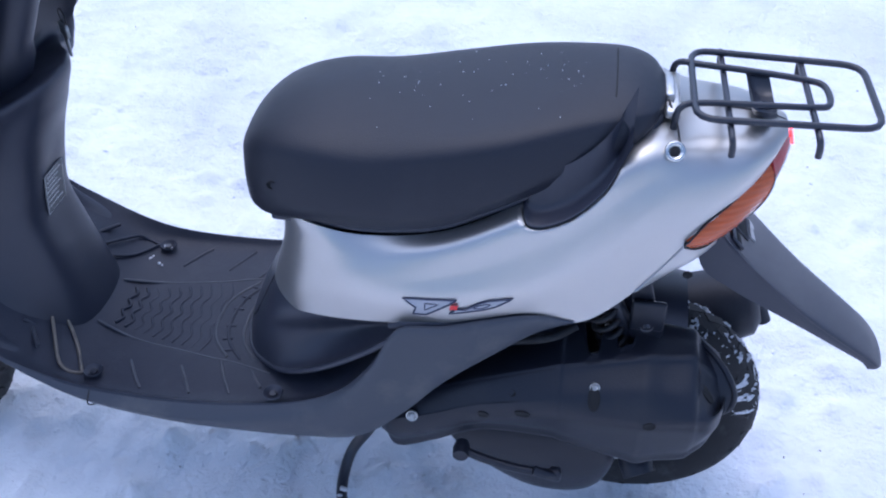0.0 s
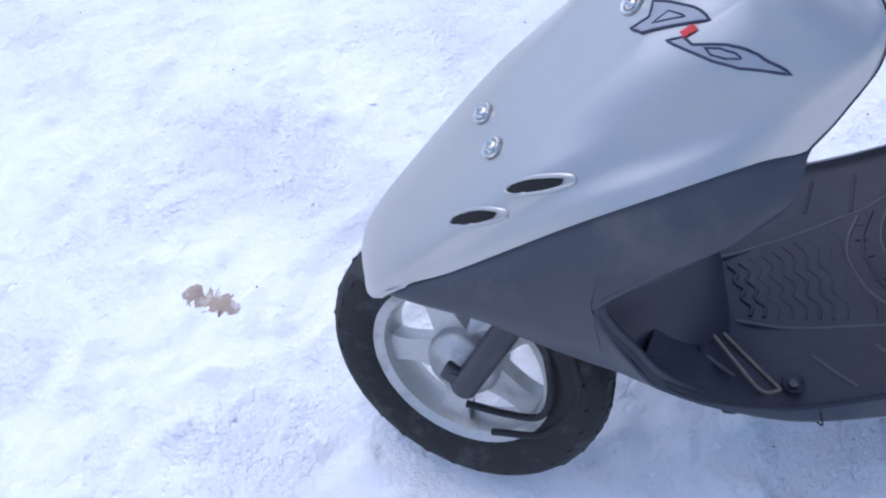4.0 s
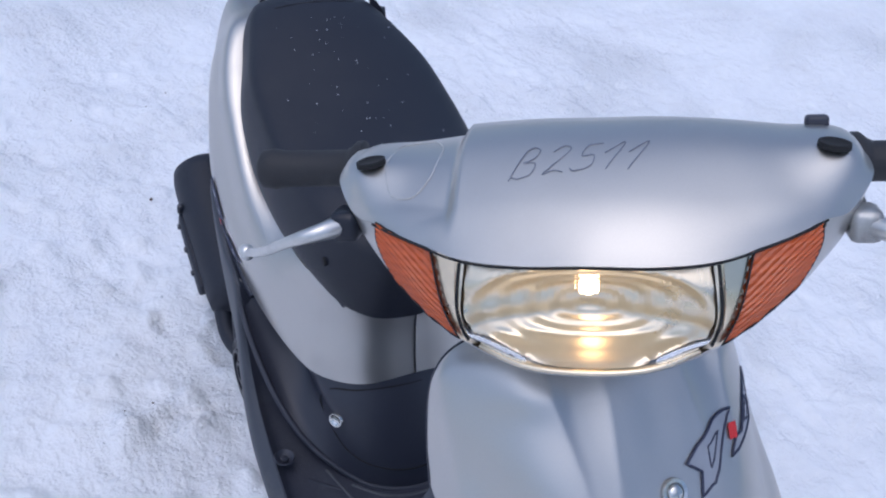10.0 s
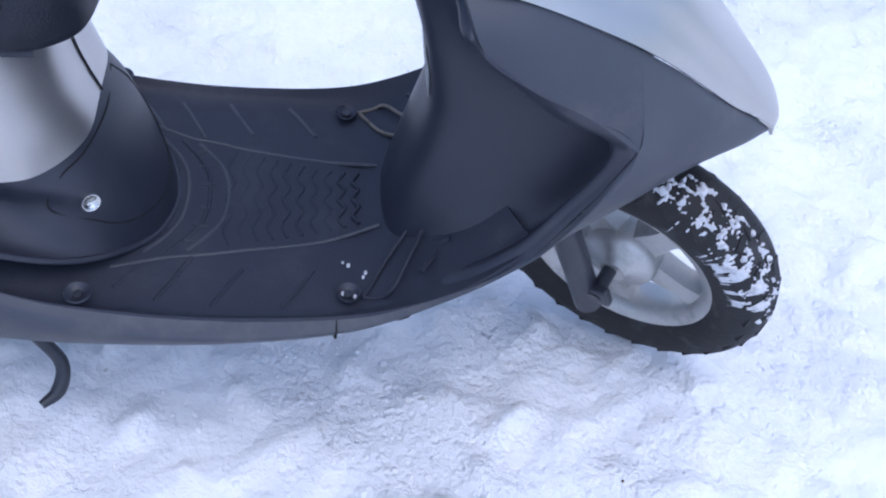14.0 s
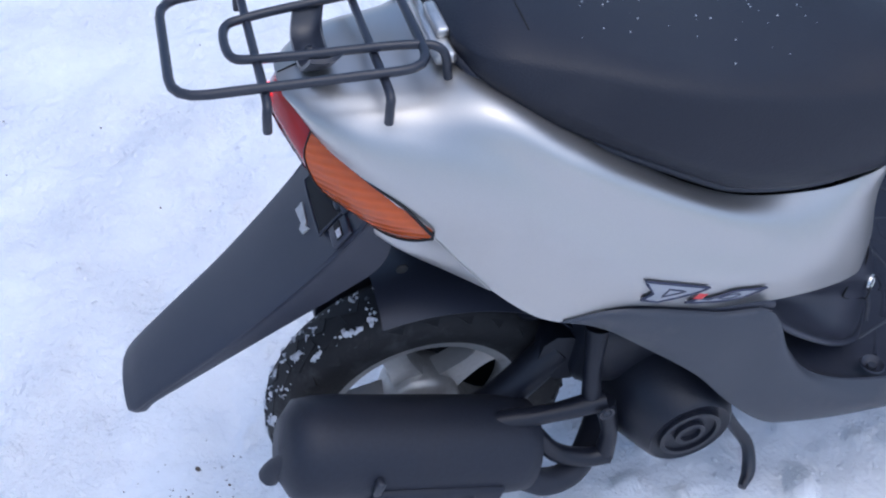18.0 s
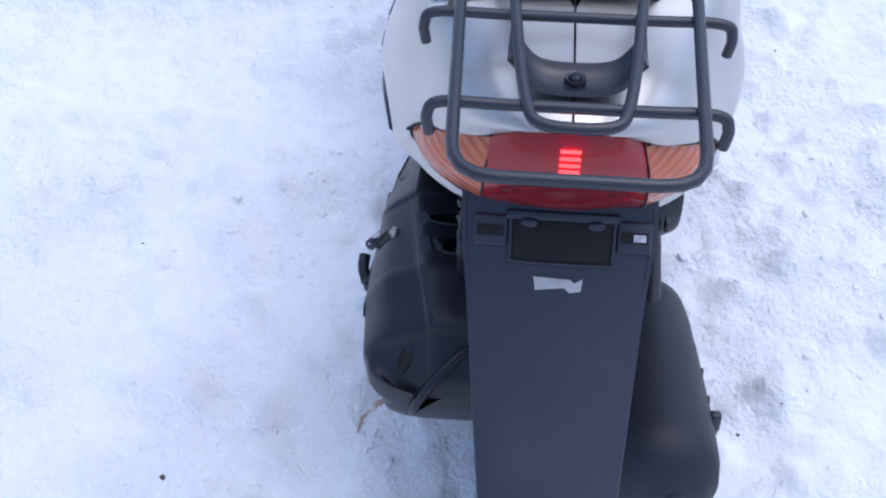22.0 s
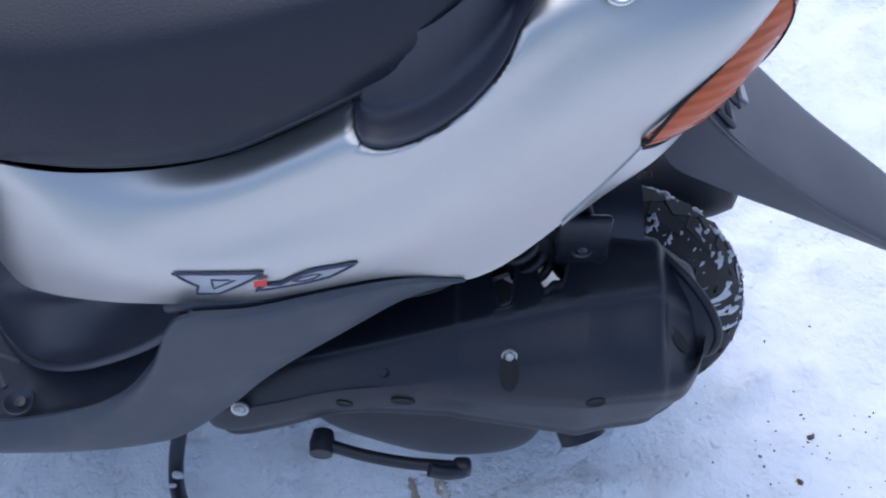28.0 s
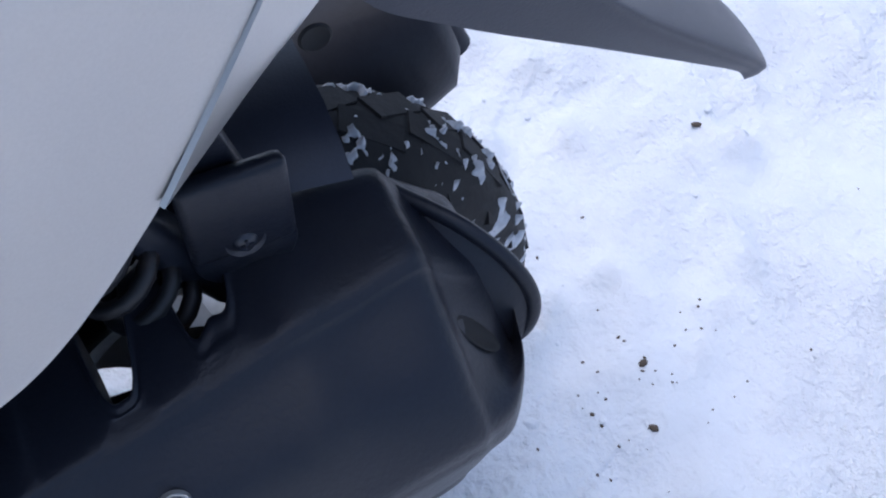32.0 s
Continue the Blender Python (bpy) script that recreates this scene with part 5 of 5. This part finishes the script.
for y, z in ((0, .778), (.026, .652), (-.026, .652)):
    screw(drape(nosepts, 0, y, z, -.003), (-.7, 0, .7), front, .0075, label="zinc crosshead screw in a washer")
for (y0, z0), (y1, z1) in (((-.081, .646), (-.104, .668)), ((-.064, .596), (-.088, .620))):
    ring = []
    for k in range(20):
        a = 2 * math.pi * k / 20
        s, w = .5 + .5 * math.cos(a) * 1.05, .0055 * math.sin(a)
        ring.append((y0 + (y1 - y0) * s + w * .55, z0 + (z1 - z0) * s + w))
    # the slot is not cut: a dark patch paints its shaded inside
    part("vent_slot", patch(ring, lambda u, v: drape(nosepts, 0, u, v, -.0030), 1), DARK, front, "vent slot, its dark inside painted as a patch on the cover")
    part("vent_rim", tube([drape(nosepts, 0, u + (u - (y0 + y1) / 2) * .25, v + (v - (z0 + z1) / 2) * .25, .0008) for u, v in ring], .0028, 8, n=0, loop=True), SILVER, front)
# pencilled stock mark and the pale patch by the mirror socket
toppts = tg.reshape(-1, 3)
STROKES = [[(0, 0), (.18, 1), (.55, .95), (.5, .62), (.2, .52), (.6, .45), (.62, .1), (.3, 0), (.05, .08)],
           [(1.0, .8), (1.25, 1.02), (1.5, .85), (1.2, .3), (1.0, .02), (1.3, .1), (1.6, .0)],
           [(2.4, 1.02), (2.0, .95), (1.95, .55), (2.3, .55), (2.35, .15), (1.95, 0), (1.75, .12)],
           [(2.6, .6), (3.05, 1.02), (2.85, 0)], [(3.3, .6), (3.75, 1.02), (3.5, -.05)]]
for s in STROKES:
    pts = [drape(toppts, 2, -.103 + .026 * v + .002 * u, .060 - .0255 * u - .009 * v, .0004) for u, v in map(tuple, curve_through(s, 4 * len(s)))]
    part("pencil_stroke", tube(pts, .00055, 5, n=0), INK, bars, "thin grey handwritten stroke")
ring = rounded([(-.024, .160, 0), (-.020, .132, 0), (-.042, .120, 0), (-.078, .126, 0), (-.092, .138, 0), (-.084, .160, 0), (-.060, .168, 0)], .008, 4)
part("cap_outline", tube([drape(toppts, 2, x, y, .0002) for x, y, z in ring], .0007, 5, n=0, loop=True), PAPER, bars, "pale outline of the brake fluid cap")
part("switch", box((.012, .018, .012), (-.009, -.174, .018), .003), BLACK, bars, "small black switch")
# key, ring and caution label
KEY = Matrix.Translation((-.277, .097, .726)) @ Matrix.Rotation(radians(50), 4, "Z")
key = part("key", moved(merge(box((.004, .028, .020), (0, 0, 0), .004), box((.003, .010, .034), (0, 0, -.024), .001)), KEY), CAST, shield, "ignition key with a wire ring")
part("key_ring", moved(tube([(.002, .011 * math.cos(a), .020 + .011 * math.sin(a)) for a in np.linspace(0, 2 * math.pi, 20, endpoint=False)], .0011, 6, n=0, loop=True), KEY), SPRING, key)
inside = ins.reshape(-1, 3)


def on_tunnel(y, z, out):
    return drape(inside, 0, y, z, out)


label_ = part("caution_label", grid_mesh(np.array([[on_tunnel(.026 * a, .52 + .034 * b, .0012) for b in np.linspace(-1, 1, 9)] for a in np.linspace(-1, 1, 9)])), LABEL, shield, "dark caution label with small pale print", thick=.001)
for k in range(7):
    part("print_line", tube([on_tunnel(y, .546 - .0085 * k, .0022) for y in (-.020, -.01, 0, .01, .020 - .006 * (k % 3))], .0011, 5), PAPER, label_)
part("label_edge", tube([on_tunnel(y, z, .0018) for y, z in ((-.026, .486), (.026, .486), (.026, .554), (-.026, .554))], .0008, 5, n=0, loop=True), PAPER, label_)
part("steering_column", moved(lathe([(.030, -.12), (.030, -.24), (.036, -.26), (.036, -.36)], "z", 24), STEER), BLACK, scooter, "black steering column")
# grains of snow on the seat and floor
rnd = random.Random(4)
grains = []
for k in range(60):
    x, y = rnd.uniform(.18, .46), rnd.gauss(0, .05)
    i, j = int((x - .03) / .53 * 59), 30
    near = seat_grid.reshape(-1, 3)
    grains.append(ball(rnd.uniform(.0003, .0010), drape(near[near[:, 2] > .69], 2, x, max(-.1, min(.1, y)), .0008), seg=6))
tagged(part("snow_grains", merge(*grains), PACKED, seat), kind="stuff")
bits = [ball(rnd.uniform(.0012, .003), (-.24 + rnd.gauss(0, .015), .125 + rnd.gauss(0, .02), .291), (1, 1.5, .6), 6) for k in range(7)]
tagged(part("snow_bits", merge(*bits), PACKED, deck), kind="stuff")

# ---- crumbs and stains on the snow ----
rnd = random.Random(11)


def lump(x, y, s, flat=.6):
    m = ball(s, (0, 0, 0), (rnd.uniform(.7, 1.5), rnd.uniform(.7, 1.3), flat), 7)
    m = ([tuple(Vector(v) * (1 + .35 * noise.noise(Vector(v) * 260 + Vector((x * 50, y * 50, 0))))) for v in m[0]], m[1])
    return moved(m, Matrix.Translation((x, y, snow_height(x, y) + s * .15)) @ Matrix.Rotation(rnd.uniform(0, 6), 4, "Z"))


crumbs = []
for k in range(800):
    a, r = rnd.uniform(0, 2 * math.pi), abs(rnd.gauss(0, .55)) + .1
    crumbs.append(lump(.05 + 1.35 * r * math.cos(a), r * math.sin(a), rnd.choice((.002, .003, .003, .004, .006)) * rnd.uniform(.7, 1.3), .4))
tagged(part("snow_crumbs", merge(*crumbs), SNOW), "loose crumbs of refrozen snow on the ground", "snow", kind="stuff")
SOIL = make_mat("soil", (0.10, 0.075, 0.055), 0.9, grain=200, bump=0.4)
RUSTY = make_mat("rusty_ice", (0.36, 0.29, 0.23), 0.7, grain=150, bump=0.4, stain=(0.70, 0.69, 0.68), stain_amount=0.95, stain_scale=26, stain_from=0.52, stain_to=0.66)
specks = [lump(x, y, s) for x, y, s in ((1.09, .162, .0045), (.895, -.05, .004), (.875, -.104, .0045), (.93, .117, .002), (.866, .093, .002), (.61, -.486, .004))]
for k in range(45):
    specks.append(lump(.88 + rnd.gauss(0, .06), -.06 + rnd.gauss(0, .045), rnd.uniform(.0006, .0017)))
for k in range(120):
    specks.append(lump(rnd.uniform(-1.8, 1.9), rnd.uniform(-1.6, 1.6), rnd.uniform(.0008, .0024)))
tagged(part("soil_specks", merge(*specks), SOIL), "dark specks of soil scattered on the snow", "soil", kind="stuff")


def stain(name, line, width, material, seed, label):
    """A ragged thin film of dirt along a line on the snow."""
    r_ = random.Random(seed)
    pts = curve_through([(x, y, 0) for x, y in line], 14 * (len(line) - 1))
    faces, verts = [], []
    for k, p in enumerate(pts):
        t_ = np.gradient(pts, axis=0)[k]
        n_ = np.array([-t_[1], t_[0]]) / (math.hypot(t_[0], t_[1]) + 1e-9)
        w = width * (.35 + .65 * math.sin(math.pi * (k + 1) / (len(pts) + 1))) * r_.uniform(.55, 1.3)
        for s_ in (-1, -.4, .2, 1):
            x, y = p[0] + n_[0] * w * s_ * r_.uniform(.7, 1.2), p[1] + n_[1] * w * s_ * r_.uniform(.7, 1.2)
            verts.append((x, y, snow_height(x, y) + (.0018 if abs(s_) < 1 else -.0012)))
    for k in range(len(pts) - 1):
        for j in range(3):
            a = k * 4 + j
            faces.append((a, a + 1, a + 5, a + 4))
    return tagged(part(name, (verts, faces), material), label, "stain", kind="stuff")


stain("oil_drip", [(.40, -.085), (.412, -.129), (.438, -.175), (.484, -.222), (.525, -.233)], .009, RUSTY, 1, "brown frozen drip streak on the snow")
stain("oil_drip", [(.433, -.091), (.447, -.130), (.470, -.165)], .010, RUSTY, 2, "brown frozen drip streak on the snow")
stain("dirt_patch", [(-1.06, .385), (-1.01, .35), (-.96, .32)], .034, RUSTY, 3, "small brownish dirt patch on the snow")
